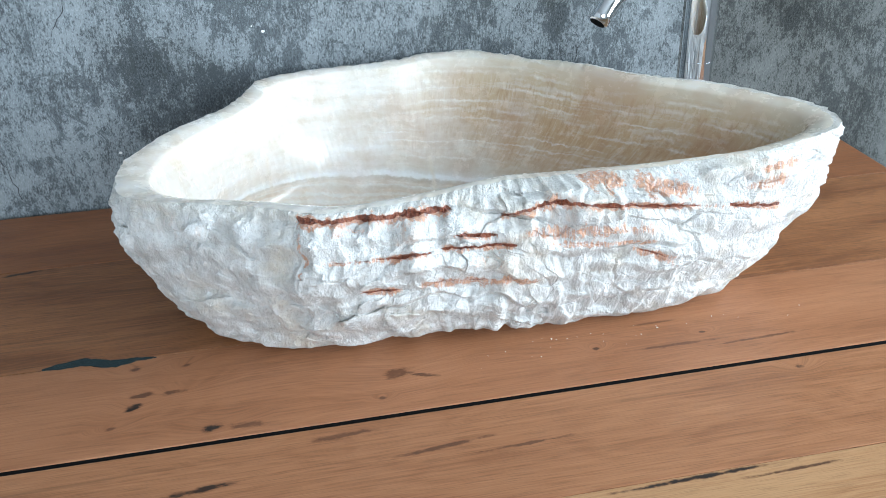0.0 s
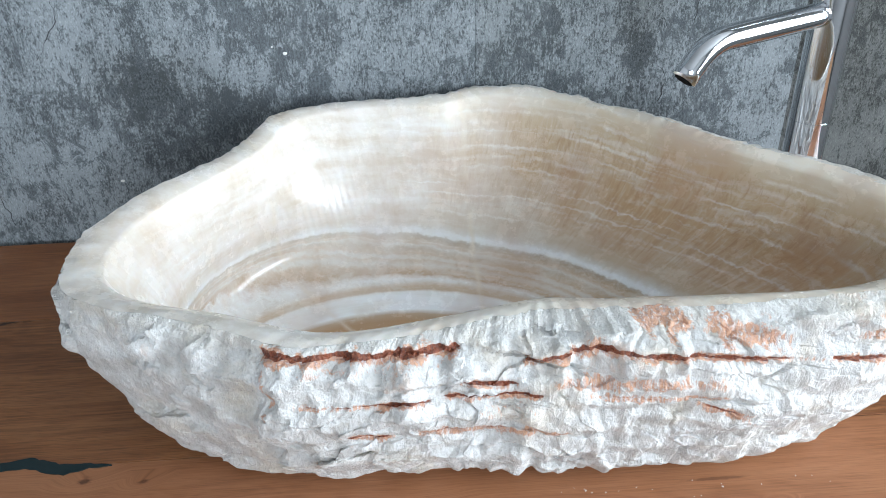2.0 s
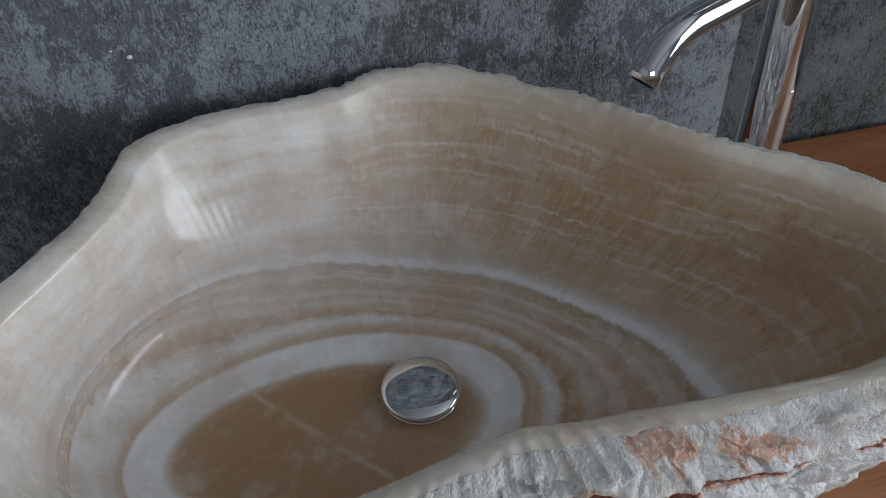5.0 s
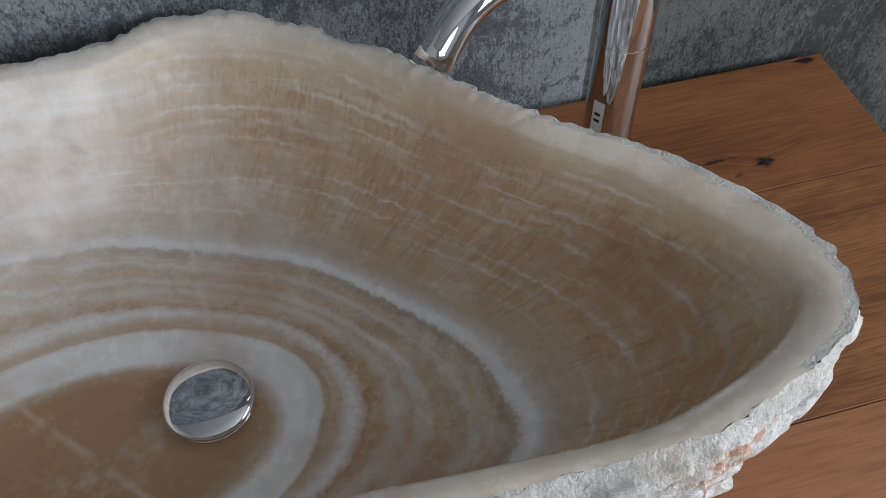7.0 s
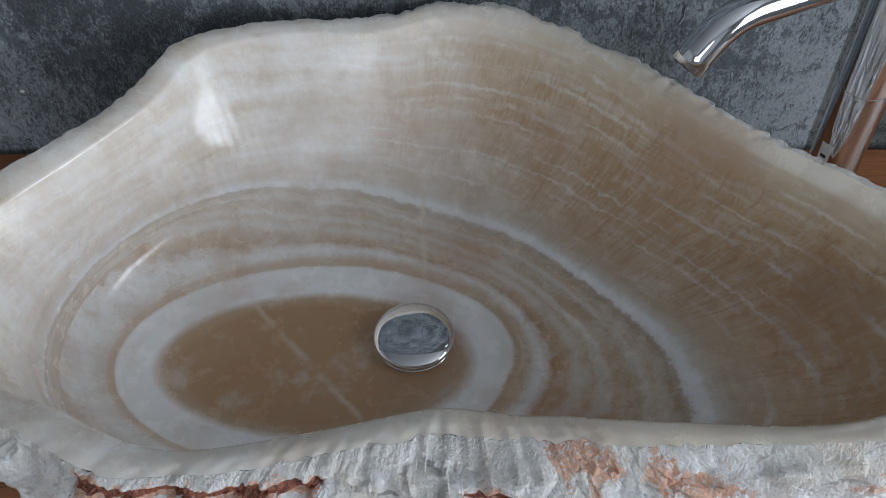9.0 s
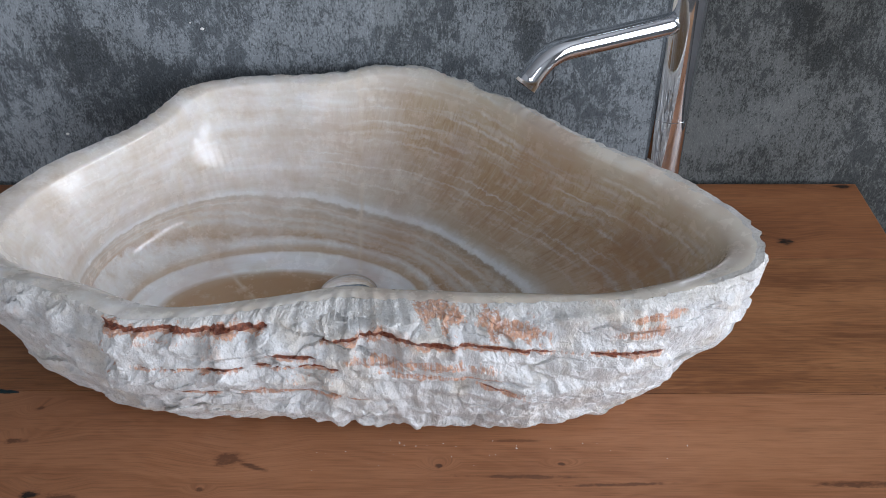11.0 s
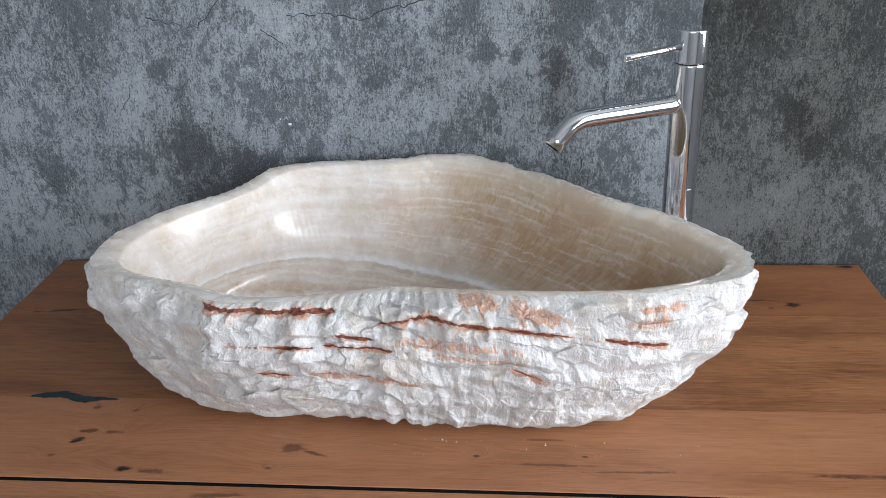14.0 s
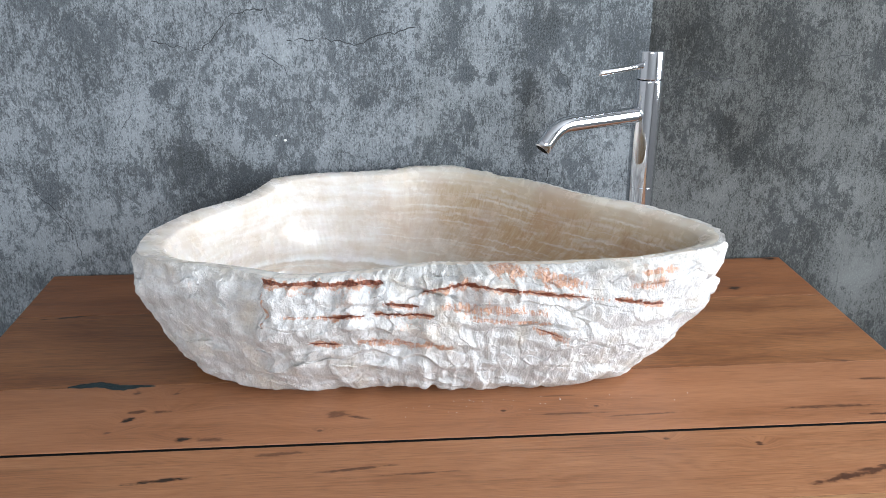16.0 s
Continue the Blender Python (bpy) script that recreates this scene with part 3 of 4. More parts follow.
# sheets of the wallcovering, butted with a hairline joint
SHEET, JOINT0 = 0.332, 0.0225
k0, k1 = math.ceil((X0 - JOINT0) / SHEET), math.floor((X1 - JOINT0) / SHEET)
edges = [X0] + [JOINT0 + k * SHEET for k in range(k0, k1 + 1)] + [X1]
for a, b in zip(edges, edges[1:]):
    part("panel", box(a + 0.0001, b - 0.0001, 0.0, 0.0115, FLOOR_Z, CEIL_Z, 0.0002), M_WALL, wall_back)

# printed hairline cracks
rng = random.Random(5)


def crack(points, width):
    bm, last = bmesh.new(), None
    for (xa, za), (xb, zb) in zip(points, points[1:]):
        length = math.hypot(xb - xa, zb - za)
        steps = max(3, int(length / 0.006))
        for k in range(steps + (points[-1] == (xb, zb))):
            f = k / steps
            x, z = xa + f * (xb - xa) + rng.uniform(-0.0022, 0.0022), za + f * (zb - za) + rng.uniform(-0.0022, 0.0022)
            w = width * rng.uniform(0.25, 1.0)
            dx, dz = (zb - za) / length * w / 2, -(xb - xa) / length * w / 2
            pair = (bm.verts.new((x - dx, -0.0004, z - dz)), bm.verts.new((x + dx, -0.0004, z + dz)))
            if last:
                bm.faces.new((last[0], pair[0], pair[1], last[1]))
            last = pair
    part("crack", bm, M_CRACK, wall_back)


crack([(-0.335, 0.335), (-0.27, 0.322), (-0.245, 0.345), (-0.225, 0.372), (-0.18, 0.378)], 0.0018)
crack([(-0.155, 0.336), (-0.10, 0.335), (-0.055, 0.328), (-0.03, 0.34), (0.0, 0.345), (0.02, 0.352)], 0.0020)
crack([(-0.19, 0.318), (-0.16, 0.30), (-0.155, 0.285)], 0.0013)
crack([(0.356, 0.262), (0.40, 0.272), (0.432, 0.286), (0.455, 0.276), (0.50, 0.270), (0.52, 0.285)], 0.0022)
crack([(0.352, 0.31), (0.372, 0.29), (0.358, 0.25), (0.362, 0.20), (0.352, 0.17)], 0.0012)
crack([(0.215, 0.295), (0.236, 0.282), (0.243, 0.262), (0.244, 0.232), (0.238, 0.215)], 0.0014)
crack([(-0.53, 0.135), (-0.49, 0.09), (-0.475, 0.06), (-0.47, 0.02)], 0.0015)
crack([(0.205, 0.175), (0.218, 0.155), (0.214, 0.13)], 0.0012)
crack([(0.56, 0.32), (0.60, 0.30), (0.66, 0.31)], 0.0015)
crack([(-0.40, 0.20), (-0.375, 0.235), (-0.37, 0.28)], 0.0011)

# ---------------------------------------------------------------- table
TX0, TX1, TH = -0.512, 0.581, 0.042
table = thing("wooden_table", (0.03, -0.37, FLOOR_Z), "oiled knotty oak tabletop of wide planks with an open joint", "table")
for y0, y1, mat, label in ((-0.1482, -0.009, M_BACK, "reddish oak plank with a black knot"), (-0.3400, -0.1486, M_MID, "brown oak plank with dark grain streaks"),
                           (-0.4680, -0.3404, M_LIGHT, "smooth light oak plank with small dark knots"), (-0.5860, -0.4732, M_FRONT, "honey oak plank with dark streaks"),
                           (-0.7600, -0.5864, M_EDGE, "pale oak plank with a black crack")):
    part("plank", box(TX0, TX1, y0, y1, -TH, 0, 0.0008, 2), mat, table, label)
# added black strip just under the surface paints the open joint's deep shade
part("joint_shade_strip", box(TX0 + 0.002, TX1 - 0.002, -0.4735, -0.4677, -TH - 0.012, -0.0010), M_BLACK, table, "black strip added in the open joint to stand in for its shade")
part("batten", box(TX0 + 0.12, TX0 + 0.20, -0.72, -0.05, -TH - 0.042, -TH - 0.012), M_MID, table)
part("batten", box(TX1 - 0.20, TX1 - 0.12, -0.72, -0.05, -TH - 0.042, -TH - 0.012), M_MID, table)
for lx in (TX0 + 0.16, TX1 - 0.16):
    for ly in (-0.68, -0.09):
        part("leg", box(lx - 0.035, lx + 0.035, ly - 0.035, ly + 0.035, FLOOR_Z, -TH - 0.042, 0.003), M_MID, table)
# the cleft that was filled with dark resin
resin = bmesh.new()
upper = [(-0.386, -0.3385), (-0.372, -0.3335), (-0.352, -0.3300), (-0.338, -0.3345), (-0.325, -0.3385), (-0.305, -0.3395), (-0.288, -0.3425)]
lower = [(-0.386, -0.3405), (-0.366, -0.3425), (-0.353, -0.3405), (-0.336, -0.3475), (-0.322, -0.3505), (-0.305, -0.3450), (-0.288, -0.3435)]
rows = []
for (xa, ya), (xb, yb) in zip(upper, lower):
    rows.append([resin.verts.new((xa, ya, 0.0005)), resin.verts.new((xb, yb, 0.0005))])
for a, b in zip(rows, rows[1:]):
    resin.faces.new((a[0], a[1], b[1], b[0]))
bmesh.ops.subdivide_edges(resin, edges=resin.edges[:], cuts=3, use_grid_fill=True)
for v in resin.verts:
    v.co.y += 0.0016 * noise.noise(Vector((v.co.x * 260, v.co.y * 90, 3)))
bmesh.ops.solidify(resin, geom=resin.faces[:], thickness=0.0008)
part("resin_filling", resin, M_RESIN, table, "dark green resin in a cleft")

# ---------------------------------------------------------------- stone basin
CX, CY, RIM = 0.03, -0.25, 0.158
# radius of the rim and of the foot round (CX, CY), every 15 degrees from +x
RIM_R = [0.290, 0.234, 0.210, 0.208, 0.215, 0.230, 0.239, 0.228, 0.252, 0.277, 0.262, 0.278, 0.318, 0.329, 0.265, 0.226, 0.180, 0.151, 0.139, 0.148, 0.166, 0.205, 0.276, 0.333]
FOOT_R = [0.235, 0.200, 0.180, 0.175, 0.178, 0.185, 0.188, 0.185, 0.200, 0.222, 0.232, 0.252, 0.270, 0.268, 0.227, 0.166, 0.136, 0.127, 0.128, 0.137, 0.155, 0.189, 0.230, 0.243]
LIP_W = [0.028, 0.020, 0.015, 0.014, 0.014, 0.015, 0.016, 0.016, 0.016, 0.018, 0.020, 0.022, 0.026, 0.027, 0.026, 0.021, 0.020, 0.018, 0.017, 0.018, 0.019, 0.020, 0.023, 0.025]
SWELL = [0.005, 0.009, 0.008, 0.008, 0.008, 0.008, 0.008, 0.008, 0.008, 0.008, 0.012, 0.012, 0.009, 0.008, 0.015, 0.022, 0.026, 0.030, 0.034, 0.034, 0.032, 0.028, 0.015, 0.002]


def around(values, angle):
    """Smooth closed curve through values, by angle in radians."""
    f = (angle / (2 * math.pi) * len(values)) % len(values)
    k, f = int(f), f - int(f)
    a, b, c, d = (values[(k + j) % len(values)] for j in (-1, 0, 1, 2))
    return b + 0.5 * f * (c - a + f * (2 * a - 5 * b + 4 * c - d + f * (3 * (b - c) + d - a)))


def rim_height(x):
    """The lip rises a little towards +x."""
    f = max(0.0, min(1.0, (x - 0.08) / 0.22))
    return RIM + 0.003 * f * f * (3 - 2 * f)


def rim_point(angle, chipped=1.0):
    """The outer edge of the lip."""
    c, s = math.cos(angle), math.sin(angle)
    r = around(RIM_R, angle)
    chipped *= 1.0 + 0.5 * max(0.0, min(1.0, 2.5 * math.cos(angle - 0.6)))
    chip = chipped * 0.0035 * noise.noise(Vector((c * 9, s * 9, 1))) + chipped * 0.0024 * noise.noise(Vector((c * 40, s * 40, 2))) + chipped * 0.0011 * noise.noise(Vector((c * 130, s * 130, 2)))
    z = rim_height(CX + r * c) + 0.003 * noise.noise(Vector((c * 3, s * 3, 5))) + 0.0012 * noise.noise(Vector((c * 26, s * 26, 6)))
    return Vector((CX + (r + chip) * c, CY + (r + chip) * s, z))


# rusty seams in the front: x from, x to, height at both ends, half thickness, rust, depth of the dark line
SEAMS = [(-0.15, -0.034, 0.1525, 0.149, 0.0041, 1, 1), (-0.125, -0.06, 0.144, 0.144, 0.0027, 0.5, 0), (0.01, 0.06, 0.139, 0.146, 0.0038, 0.9, 0.5),
         (0.055, 0.182, 0.1455, 0.1265, 0.0035, 1, 1), (0.18, 0.212, 0.1265, 0.1215, 0.0025, 0.5, 0), (0.212, 0.272, 0.1215, 0.109, 0.0045, 1, 0.8), (-0.13, -0.08, 0.12, 0.118, 0.0024, 0.8, 0.3),
         (-0.083, -0.05, 0.1175, 0.1175, 0.0043, 1, 1), (-0.028, 0.003, 0.129, 0.125, 0.0046, 0.9, 0.8), (-0.04, 0.02, 0.119, 0.1135, 0.0035, 0.9, 0.8),
         (0.028, 0.14, 0.126, 0.112, 0.0054, 0.8, 0), (0.05, 0.14, 0.111, 0.0995, 0.0027, 0.8, 0.2), (-0.104, -0.076, 0.0855, 0.083, 0.0046, 1, 0.6),
         (-0.055, 0.042, 0.087, 0.072, 0.0049, 0.9, 0.25), (0.082, 0.118, 0.157, 0.154, 0.0061, 0.95, 0), (0.13, 0.182, 0.152, 0.14, 0.0068, 0.9, 0.1),
         (0.24, 0.284, 0.149, 0.148, 0.0035, 0.95, 0.2), (0.235, 0.27, 0.136, 0.135, 0.0057, 0.85, 0), (0.13, 0.16, 0.093, 0.074, 0.0054, 0.95, 0.3),
         (-0.02, 0.02, 0.105, 0.102, 0.0068, 0.3, 0)]


def shell_point(angle, v):
    """A point of the split outer face, v from the lip (0) to the foot (1), with its rust and seam."""
    c, s = math.cos(angle), math.sin(angle)
    edge = rim_point(angle)
    r0, r1 = math.hypot(edge.x - CX, edge.y - CY), around(FOOT_R, angle)
    r1 += 0.007 * noise.noise(Vector((c * 13, s * 13, 4))) + 0.0022 * noise.noise(Vector((c * 38, s * 38, 8)))
    r0 += (around(RIM_R, angle) - r0) * min(1.0, v / 0.05)
    lift = max(0.0, 0.009 * noise.noise(Vector((c * 7, s * 7, 9))) + 0.003 * noise.noise(Vector((c * 22, s * 22, 3))))
    z = edge.z * (1 - v) + lift * v ** 3
    swell = around(SWELL, angle) * (1 - math.exp(-v / 0.055)) * (1 - v ** 2.2)
    r = r0 + (r1 - r0) * v ** 2.5 + swell - 0.012 * max(0.0, (v - 0.94) / 0.06) ** 1.4
    x, y = CX + r * c, CY + r * s
    p = Vector((x, y, z))
    lay = z + 0.12 * max(x, -0.02)
    cell = noise.noise(Vector((x * 17, y * 17, lay * 34)))
    terrace = noise.noise(Vector((x * 24 + 5, y * 24, lay * 95)))
    terrace = math.floor(terrace * 3.5 + 0.5) / 3.5 * 0.3 + terrace * 0.7
    wide = noise.voronoi(Vector((x * 27 + 0.4 * cell, y * 27, lay * 36)))[0]
    close = noise.voronoi(Vector((x * 70, y * 70, z * 60 + terrace)))[0]
    d = 0.0095 * cell + 0.0036 * terrace
    # ledges: each layer bulges towards its lower edge and breaks back under it
    step = lay / 0.027 + 0.9 * noise.noise(Vector((x * 11, y * 11, 6))) + 0.45 * noise.noise(Vector((x * 34, y * 34, z * 20)))
    ledge = step - math.floor(step)
    bold = max(0.0, min(1.0, 0.55 + 1.5 * noise.noise(Vector((x * 15, y * 15, math.floor(step) * 3.7)))))
    d += 0.0085 * bold * (0.25 + 0.75 * max(0.0, min(1.0, (x + 0.17) / 0.05))) * ((1 - ledge) * min(1.0, ledge / 0.14) - 0.45)
    d += 0.0050 * (wide[0] - 0.45) + 0.0014 * (close[0] - 0.45)
    d += 0.0018 * noise.noise(Vector((x * 110, y * 110, z * 60))) + 0.0007 * noise.noise(Vector((x * 260, y * 260, z * 160)))
    # split facets with crevices between them, coarser towards -x
    warp = 0.35 * noise.noise(Vector((x * 60, y * 60, z * 60)))
    for size, tilt in ((16, 0.0062), (36, 0.0028), (84, 0.0010)):
        q = Vector((x * size + warp, y * size, lay * size * 1.1 - warp))
        home = noise.voronoi(q)[1][0]
        lean = Vector((noise.noise(home * 5.3), noise.noise(home * 4.7 + Vector((9, 1, 4))), 1.1 * noise.noise(home * 6.1 + Vector((2, 8, 5))))) * 1.6
        coarse = 0.75 + 0.20 * max(0.0, min(1.0, (-0.11 - x) / 0.06))
        d += coarse * (tilt * ((q - home).dot(lean) + 0.5 * noise.noise(home * 3.9)))
    # crystals that stand upright in the upper part, rubble towards the foot
    stand = max(0.0, min(1.0, (z - 0.022) / 0.03))
    column = noise.noise(Vector((x * 62 + 3, y * 62, z * 17))) + 0.5 * noise.noise(Vector((x * 140, y * 140 + 7, z * 40)))
    d += stand * 0.0050 * noise.noise(Vector((x * 40 + 9, y * 40, z * 9 + warp)))
    d += stand * (0.0026 * column + 0.0016 * abs(noise.noise(Vector((x * 105, y * 105, z * 26 + 4)))))
    d += (1 - stand) * 0.0034 * noise.noise(Vector((x * 85, y * 85, z * 110)))
    if s < 0:
        d -= 0.0050 * max(0.0, min(1.0, (x - 0.050 - 0.3 * (0.1 - z)) / 0.010)) * max(0.0, min(1.0, (0.150 - x) / 0.05)) * max(0.0, min(1.0, (0.104 - z) / 0.012))
        d -= 0.0045 * max(0.0, min(1.0, (-0.150 - x) / 0.008)) * max(0.0, min(1.0, (x + 0.26) / 0.06))
    rust = seam = 0.0
    if s < 0.1:
        for x0, x1, z0, z1, half, amount, line in SEAMS:
            if x0 - 0.012 < x < x1 + 0.012:
                f = (x - x0) / (x1 - x0)
                wander = 0.0013 * noise.noise(Vector((x * 70, z0 * 900, 1))) + 0.0010 * noise.noise(Vector((x * 260, z0 * 900, 4)))
                off = z - (z0 + f * (z1 - z0)) - wander
                ends = min(1.0, max(0.0, min(f * (x1 - x0) + 0.006, (1 - f) * (x1 - x0) + 0.006) / 0.010)) * max(0.45, min(1.0, 0.85 + 0.9 * noise.noise(Vector((x * 48, z0 * 300, 7)))))
                ragged = half * (0.7 + 0.9 * noise.noise(Vector((x * 150, off * 150, z0 * 70))))
                band = max(0.0, 1 - abs(off) / (max(ragged, 0.0004) * (2.0 - 0.4 * line))) * ends
                rust = max(rust, min(1.0, band * 2.2) * amount)
                core = max(0.0, 1 - abs(off - 0.3 * half) / (half * (0.5 + 0.5 * noise.noise(Vector((x * 120, 3, z0 * 50)))))) * ends * line
                seam = max(seam, min(1.0, core * 2.4))
                if line:
                    d -= 0.0042 * line * ends * math.exp(-((off - 0.3 * half) / 0.0019) ** 2)
                    d += 0.0030 * line * ends * math.exp(-((off - 0.0065) / 0.0045) ** 2)
        if abs(x + 0.151) < 0.003 and 0.105 < z < 0.156:
            w = 1.0 + 1.2 * noise.noise(Vector((1, 2, z * 180)))
            rust = max(rust, max(0.0, min(1.0, w)) * (1 - abs(x + 0.151) / 0.003))
            d -= 0.002
    fade = min(1.0, v / (0.035 if s < 0 else 0.035 + 0.12 * min(1.0, 3 * s))) * (1 - 0.25 * v ** 4)
    d = max(-0.022, min(0.011 - 0.006 * max(0.0, min(1.0, (x - 0.24) / 0.06)), d)) * fade
    return Vector((x + d * c, y + d * s, max(0.0, min(edge.z - 0.02 * v, z + 0.35 * d * fade * (v < 0.99))))), rust, seam


COLS, ROWS = 1500, 150
basin = thing("stone_basin", (CX, CY, 0.0), "white split onyx basin with a polished banded bowl, on the tabletop", "basin")
angles = [2 * math.pi * k / COLS for k in range(COLS)]
verts, rusts, seams, faces = [], [], [], []
for j in range(ROWS + 1):
    for a in angles:
        p, ru, se = shell_point(a, (j / ROWS) ** 1.12)
        verts.append(p)
        rusts.append(ru)
        seams.append(se)
for j in range(ROWS):
    for k in range(COLS):
        i = (k + 1) % COLS
        faces.append((j * COLS + k, (j + 1) * COLS + k, (j + 1) * COLS + i, j * COLS + i))
faces.append(tuple(ROWS * COLS + k for k in range(COLS))[::-1])
shell = bpy.data.meshes.new("rough_shell")
shell.from_pydata(verts, [], faces)
for key, values in (("rust", rusts), ("seam", seams)):
    shell.attributes.new(key, "FLOAT", "POINT").data.foreach_set("value", values)
shell.materials.append(M_SPLIT)
part("rough_shell", shell, M_SPLIT, basin, "rough split white onyx with rusty seams")

# the polished lip and bowl
BCOLS, LIP, BOWL = 540, 8, 110
# radius of the bowl round HUB at the height of the white band, every 15 degrees
HUB = Vector((-0.05, -0.26))
BAND_R = [0.234, 0.199, 0.178, 0.166, 0.156, 0.150, 0.148, 0.151, 0.159, 0.170, 0.180, 0.186, 0.186, 0.176, 0.160, 0.140, 0.118, 0.105, 0.100, 0.105, 0.120, 0.150, 0.198, 0.248]
verts, faces = [], []
bangles = [2 * math.pi * k / BCOLS for k in range(BCOLS)]
outer = [rim_point(a) for a in bangles]
inner, ribs = [], []
for a in bangles:
    o, w = rim_point(a, 0.0), around(LIP_W, a)
    i = Vector((o.x - w * math.cos(a), o.y - w * math.sin(a), rim_height(o.x) - 0.003 - 0.10 * max(0.0, w - 0.012)))
    inner.append(i)
    phi = math.atan2(i.y - HUB.y, i.x - HUB.x)
    c, s, r = math.cos(phi), math.sin(phi), around(BAND_R, phi)
    band = Vector((HUB.x + r * c, HUB.y + r * s, 0.046))
    wall = band.lerp(i, 0.56 + 0.22 * max(0.0, c) ** 2)
    wall.z = 0.0986
    ribs.append([i, wall, band, Vector((-0.066 + 0.148 * c, -0.250 + 0.090 * s, 0.0225)), Vector((-0.068 + 0.113 * c, -0.249 + 0.060 * s, 0.0144)), Vector((-0.088, -0.250, 0.0110))])
# the bowl is ground rounder than its rim
walls = [rib[1].copy() for rib in ribs]
for k, rib in enumerate(ribs):
    near, reach = Vector((0, 0, 0)), 12 + int(30 * max(0.0, 1 - abs(360 * k / BCOLS - 155) / 60))
    for j in range(-reach, reach + 1):
        near += walls[(k + j) % BCOLS] / (2 * reach + 1)
    rib[1] = Vector((near.x, near.y, 0.0986))


def along(points, f):
    """Smooth curve through points, f from 0 to 1."""
    f *= len(points) - 1
    k = min(int(f), len(points) - 2)
    f -= k
    a, b, c, d = points[max(k - 1, 0)], points[k], points[k + 1], points[min(k + 2, len(points) - 1)]
    return b + 0.5 * f * (c - a + f * (2 * a - 5 * b + 4 * c - d + f * (3 * (b - c) + d - a)))


for j in range(LIP):
    f = j / LIP
    for o, i in zip(outer, inner):
        p = o.lerp(i, f)
        p.z += 0.0016 * math.sin(math.pi * f)
        if 0 < j < 3:
            p.z += 0.0012 * noise.noise(Vector((o.x * 120, o.y * 120, j * 2.3))) * (1 - j / 3)
        verts.append(p)
for j in range(BOWL):
    for rib in ribs:
        verts.append(along(rib, j / BOWL))
verts.append(ribs[0][-1])
total = LIP + BOWL
for j in range(total - 1):
    for k in range(BCOLS):
        i = (k + 1) % BCOLS
        faces.append((j * BCOLS + k, j * BCOLS + i, (j + 1) * BCOLS + i, (j + 1) * BCOLS + k))
for k in range(BCOLS):
    faces.append(((total - 1) * BCOLS + k, (total - 1) * BCOLS + (k + 1) % BCOLS, len(verts) - 1))
bowl = bpy.data.meshes.new("polished_bowl")
bowl.from_pydata(verts, [], faces)
bowl.materials.append(M_ONYX)
bowl.materials.append(M_SPLIT)
split = [0] * len(faces)
for j in range(3):
    for k in range(BCOLS):
        turn = 360 * k / BCOLS
        if (turn < 105 or turn > 335) and j < 1.6 + 1.6 * noise.noise(Vector((k * 0.11, j, 3))):
            split[j * BCOLS + k] = 1
bowl.polygons.foreach_set("material_index", split)
bowl.polygons.foreach_set("use_smooth", [True] * len(bowl.polygons))
part("polished_bowl", bowl, M_ONYX, basin, "polished onyx bowl banded in cream, tan and white")

# ---------------------------------------------------------------- drain
DX, DY, DZ, DR = 0.003, -0.2295, 0.0172, 0.0300
drain = thing("drain_plug", (DX, DY, DZ), "domed chrome push plug in the bowl floor", "drain")
part("seat_ring", lathe([(DR * 0.70, -0.010), (DR * 0.95, -0.010), (DR * 0.95, -0.0032), (DR * 0.93, -0.0026), (DR * 0.76, -0.0026), (DR * 0.70, -0.004)], (DX, DY, DZ)), M_CHROME, drain, smooth=True)
dome = [(DR * 0.84, -0.001), (DR * 0.99, 0.0012), (DR, 0.0024)] + [(DR * math.cos(radians(t)), 0.0026 + 0.0072 * math.sin(radians(t))) for t in range(8, 90, 6)] + [(0, 0.0098)]
part("cap", lathe(dome, (DX, DY, DZ)), M_CHROME, drain, "mirror-bright domed cap", True)

# ---------------------------------------------------------------- tap
FX, FY, FR, FTOP, FSPLIT = 0.3215, -0.110, 0.0182, 0.334, 0.2975
tap = thing("basin_tap", (FX, FY, 0.0), "tall slim chrome basin mixer tap with a pin lever", "tap")
part("base_collar", lathe([(0, 0), (0.0245, 0), (0.0245, 0.003), (0.0235, 0.0045), (FR, 0.0045)], (FX, FY, 0)), M_CHROME, tap, smooth=True)
part("column", lathe([(FR - 0.001, 0.0045), (FR, 0.0055), (FR, 0.0062), (FR, 0.159), (FR, FSPLIT - 0.0030), (FR, FSPLIT - 0.0015), (FR - 0.0008, FSPLIT - 0.0008), (FR - 0.002, FSPLIT - 0.0008)], (FX, FY, 0)), M_CHROME, tap, smooth=True)
part("seam_ring", lathe([(FR - 0.002, 0.1525), (FR + 0.0003, 0.1525), (FR + 0.0003, 0.1531), (FR - 0.002, 0.1531)], (FX, FY, 0)), M_CHROME, tap, "thin bright joint round the column")
part("head", lathe([(FR - 0.002, FSPLIT), (FR - 0.0006, FSPLIT), (FR, FSPLIT + 0.0006), (FR, FSPLIT + 0.0016), (FR, FTOP - 0.0022), (FR, FTOP - 0.0012), (FR - 0.0003, FTOP - 0.0005), (FR - 0.0010, FTOP), (FR - 0.0022, FTOP), (0, FTOP)], (FX, FY, 0)), M_CHROME, tap, "turning chrome head", True)
way = Vector((0.170 - FX, -0.184 - FY, 0)).normalized()
hub = Vector((FX, FY, 0))
pts, rad = [], []
flat_to, bend = 0.126, 0.040
for k in range(9):
    d = 0.010 + (flat_to - 0.010) * k / 8
    pts.append(hub + way * d + Vector((0, 0, 0.2515)))
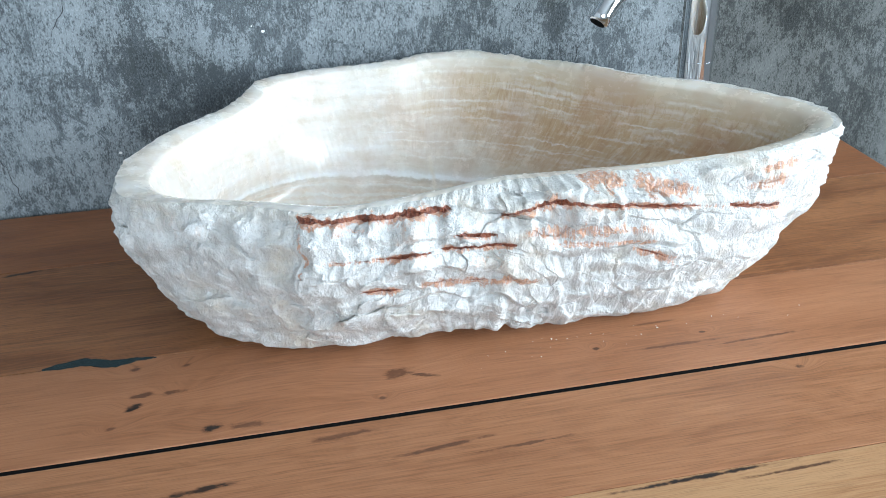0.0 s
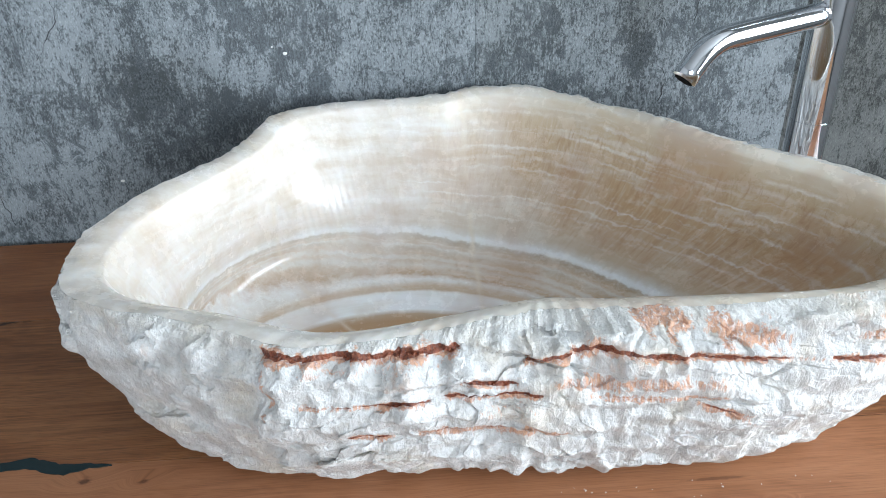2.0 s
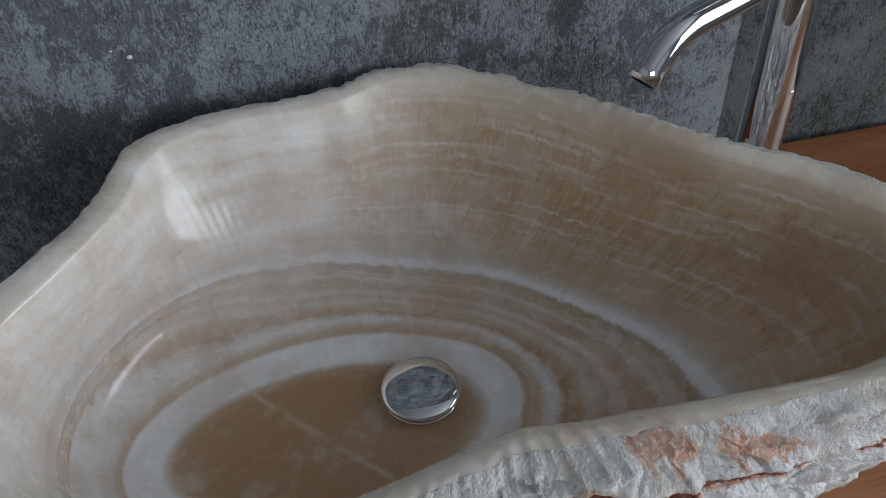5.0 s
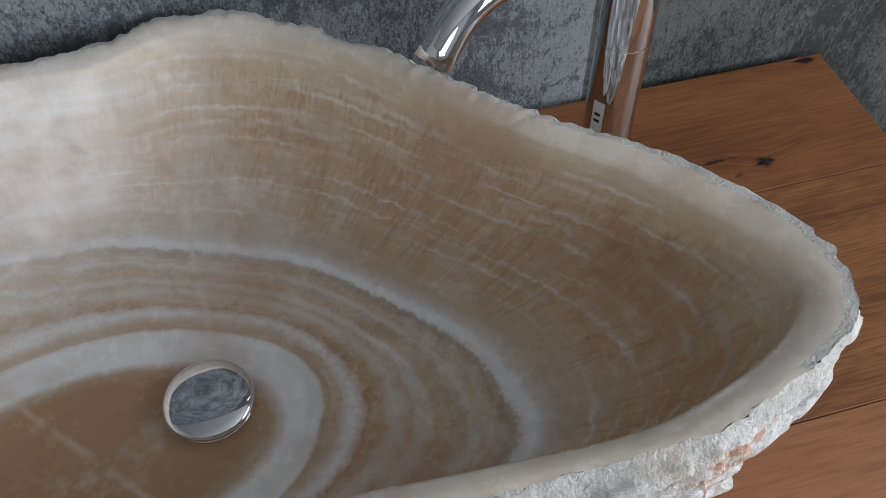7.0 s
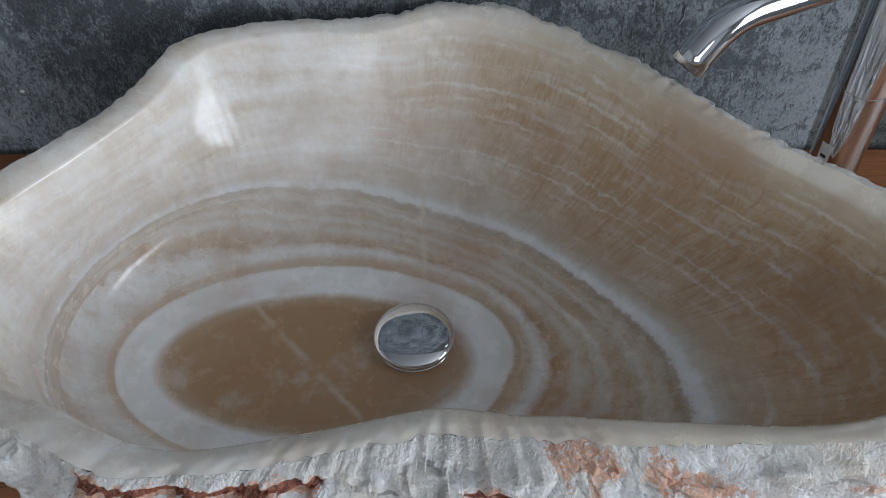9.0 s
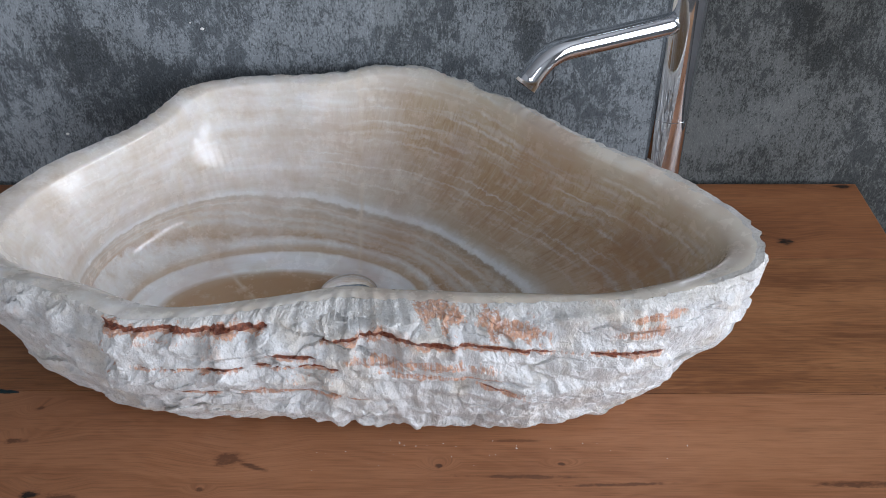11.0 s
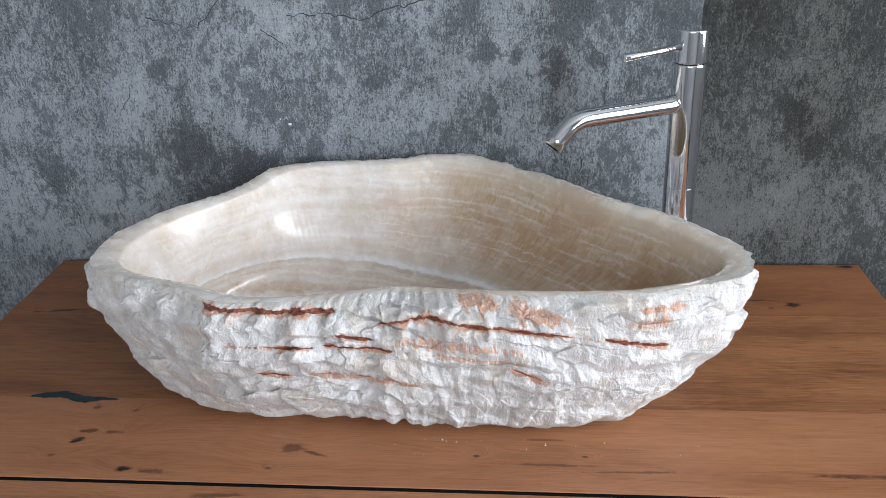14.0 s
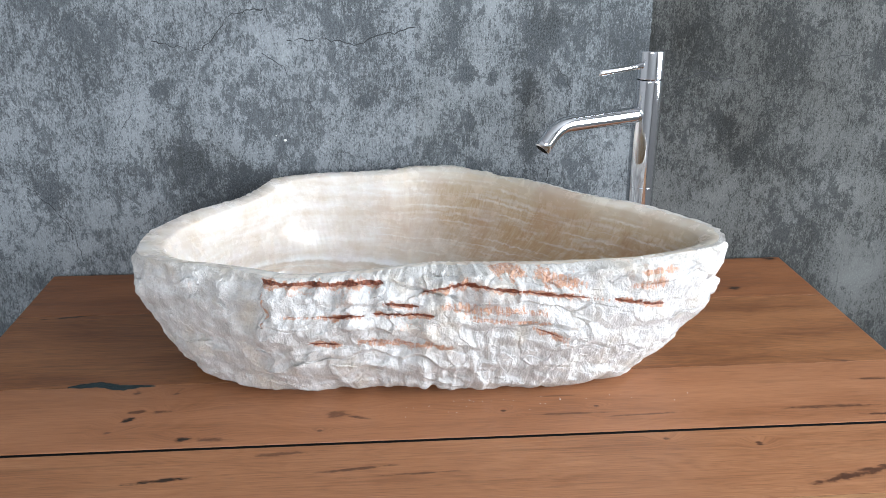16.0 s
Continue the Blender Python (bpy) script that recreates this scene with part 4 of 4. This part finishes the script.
for k in range(1, 13):
    t = k / 12 * radians(50)
    pts.append(hub + way * (flat_to + bend * math.sin(t)) + Vector((0, 0, 0.2515 - bend * (1 - math.cos(t)))))
end, heading = pts[-1], (pts[-1] - pts[-2]).normalized()
pts += [end + heading * 0.008, end + heading * 0.017]
part("spout", tube(pts, [0.0105] * len(pts), 40), M_CHROME, tap, smooth=True)
mouth = pts[-1]
nozzle = part("nozzle", tube([mouth - heading * 0.004, mouth + heading * 0.0006], [0.0080, 0.0080]), M_BLACK, tap, "dark perforated outlet")
aim = Vector((-0.079, -0.047, 0)).normalized()
lever = [hub + aim * d + Vector((0, 0, 0.3150 - 0.03 * (d - 0.016))) for d in (0.012, 0.040, 0.060, 0.0895, 0.0905)]
part("lever", tube(lever, [0.0042, 0.0042, 0.0042, 0.0042, 0.0036], 24), M_CHROME, tap, "thin chrome pin lever", True)

# a white patch low on the column imitates a reflection, with two dark bars
def column_patch(a0, a1, z0, z1, off):
    """A thin curved patch on the column between two azimuths in degrees."""
    bm, rows = bmesh.new(), []
    for k in range(9):
        a = radians(a0 + (a1 - a0) * k / 8)
        rows.append([bm.verts.new((FX + (FR + r) * math.cos(a), FY + (FR + r) * math.sin(a), z)) for r, z in ((off, z0), (off, z1), (off - 0.0002, z1), (off - 0.0002, z0))])
    for p, q in zip(rows, rows[1:]):
        for j in range(4):
            bm.faces.new((p[j], p[(j + 1) % 4], q[(j + 1) % 4], q[j]))
    bm.faces.new(rows[0])
    bm.faces.new(rows[-1][::-1])
    return bm


# reflection in the chrome, modelled as a white patch
mirror_patch = part("painted_reflection", column_patch(200, 228, 0.035, 0.106, 0.0004), M_FRAME, tap, "small white patch standing in for a reflection in the chrome")
for z0 in (0.088, 0.094):
    part("reflection_bar", column_patch(207, 221, z0, z0 + 0.0025, 0.0007), M_CRACK, mirror_patch)

# ---------------------------------------------------------------- crumbs of stone
crumbs = bmesh.new()
rng = random.Random(9)
for k in range(30):
    cx, cy = rng.choice(((0.05, 0.06), (0.14, 0.05), (0.0, 0.12), (0.22, 0.08)))[0] + rng.gauss(0, 0.05), -0.395 - abs(rng.gauss(0, 0.016))
    size = rng.choice((0.0004, 0.0005, 0.0007, 0.0012))
    m = Matrix.Translation((cx, cy, size * 0.4)) @ Euler((rng.random() * 6, rng.random() * 6, rng.random() * 6)).to_matrix().to_4x4() @ Matrix.Diagonal((size, size * 0.7, size * 0.5, 1))
    bmesh.ops.create_icosphere(crumbs, subdivisions=1, radius=1, matrix=m)
tagged(new("stone_crumbs", mesh_of("stone_crumbs", crumbs, M_CHIP)), "tiny white stone crumbs scattered on the tabletop", "crumbs", kind="stuff")

for at, size in (((-0.164, 0.196), 0.0026), ((-0.347, 0.066), 0.0024), ((-0.176, 0.203), 0.0012)):
    chip = bmesh.new()
    bmesh.ops.create_icosphere(chip, subdivisions=1, radius=size, matrix=Matrix.Translation((at[0], -0.0006, at[1])) @ Matrix.Diagonal((1.0, 0.4, 0.7, 1)))
    tagged(new("paint_chip", mesh_of("paint_chip", chip, M_CHIP)), "tiny white chip stuck to the concrete-print wall", "chip", "chips on the wall")
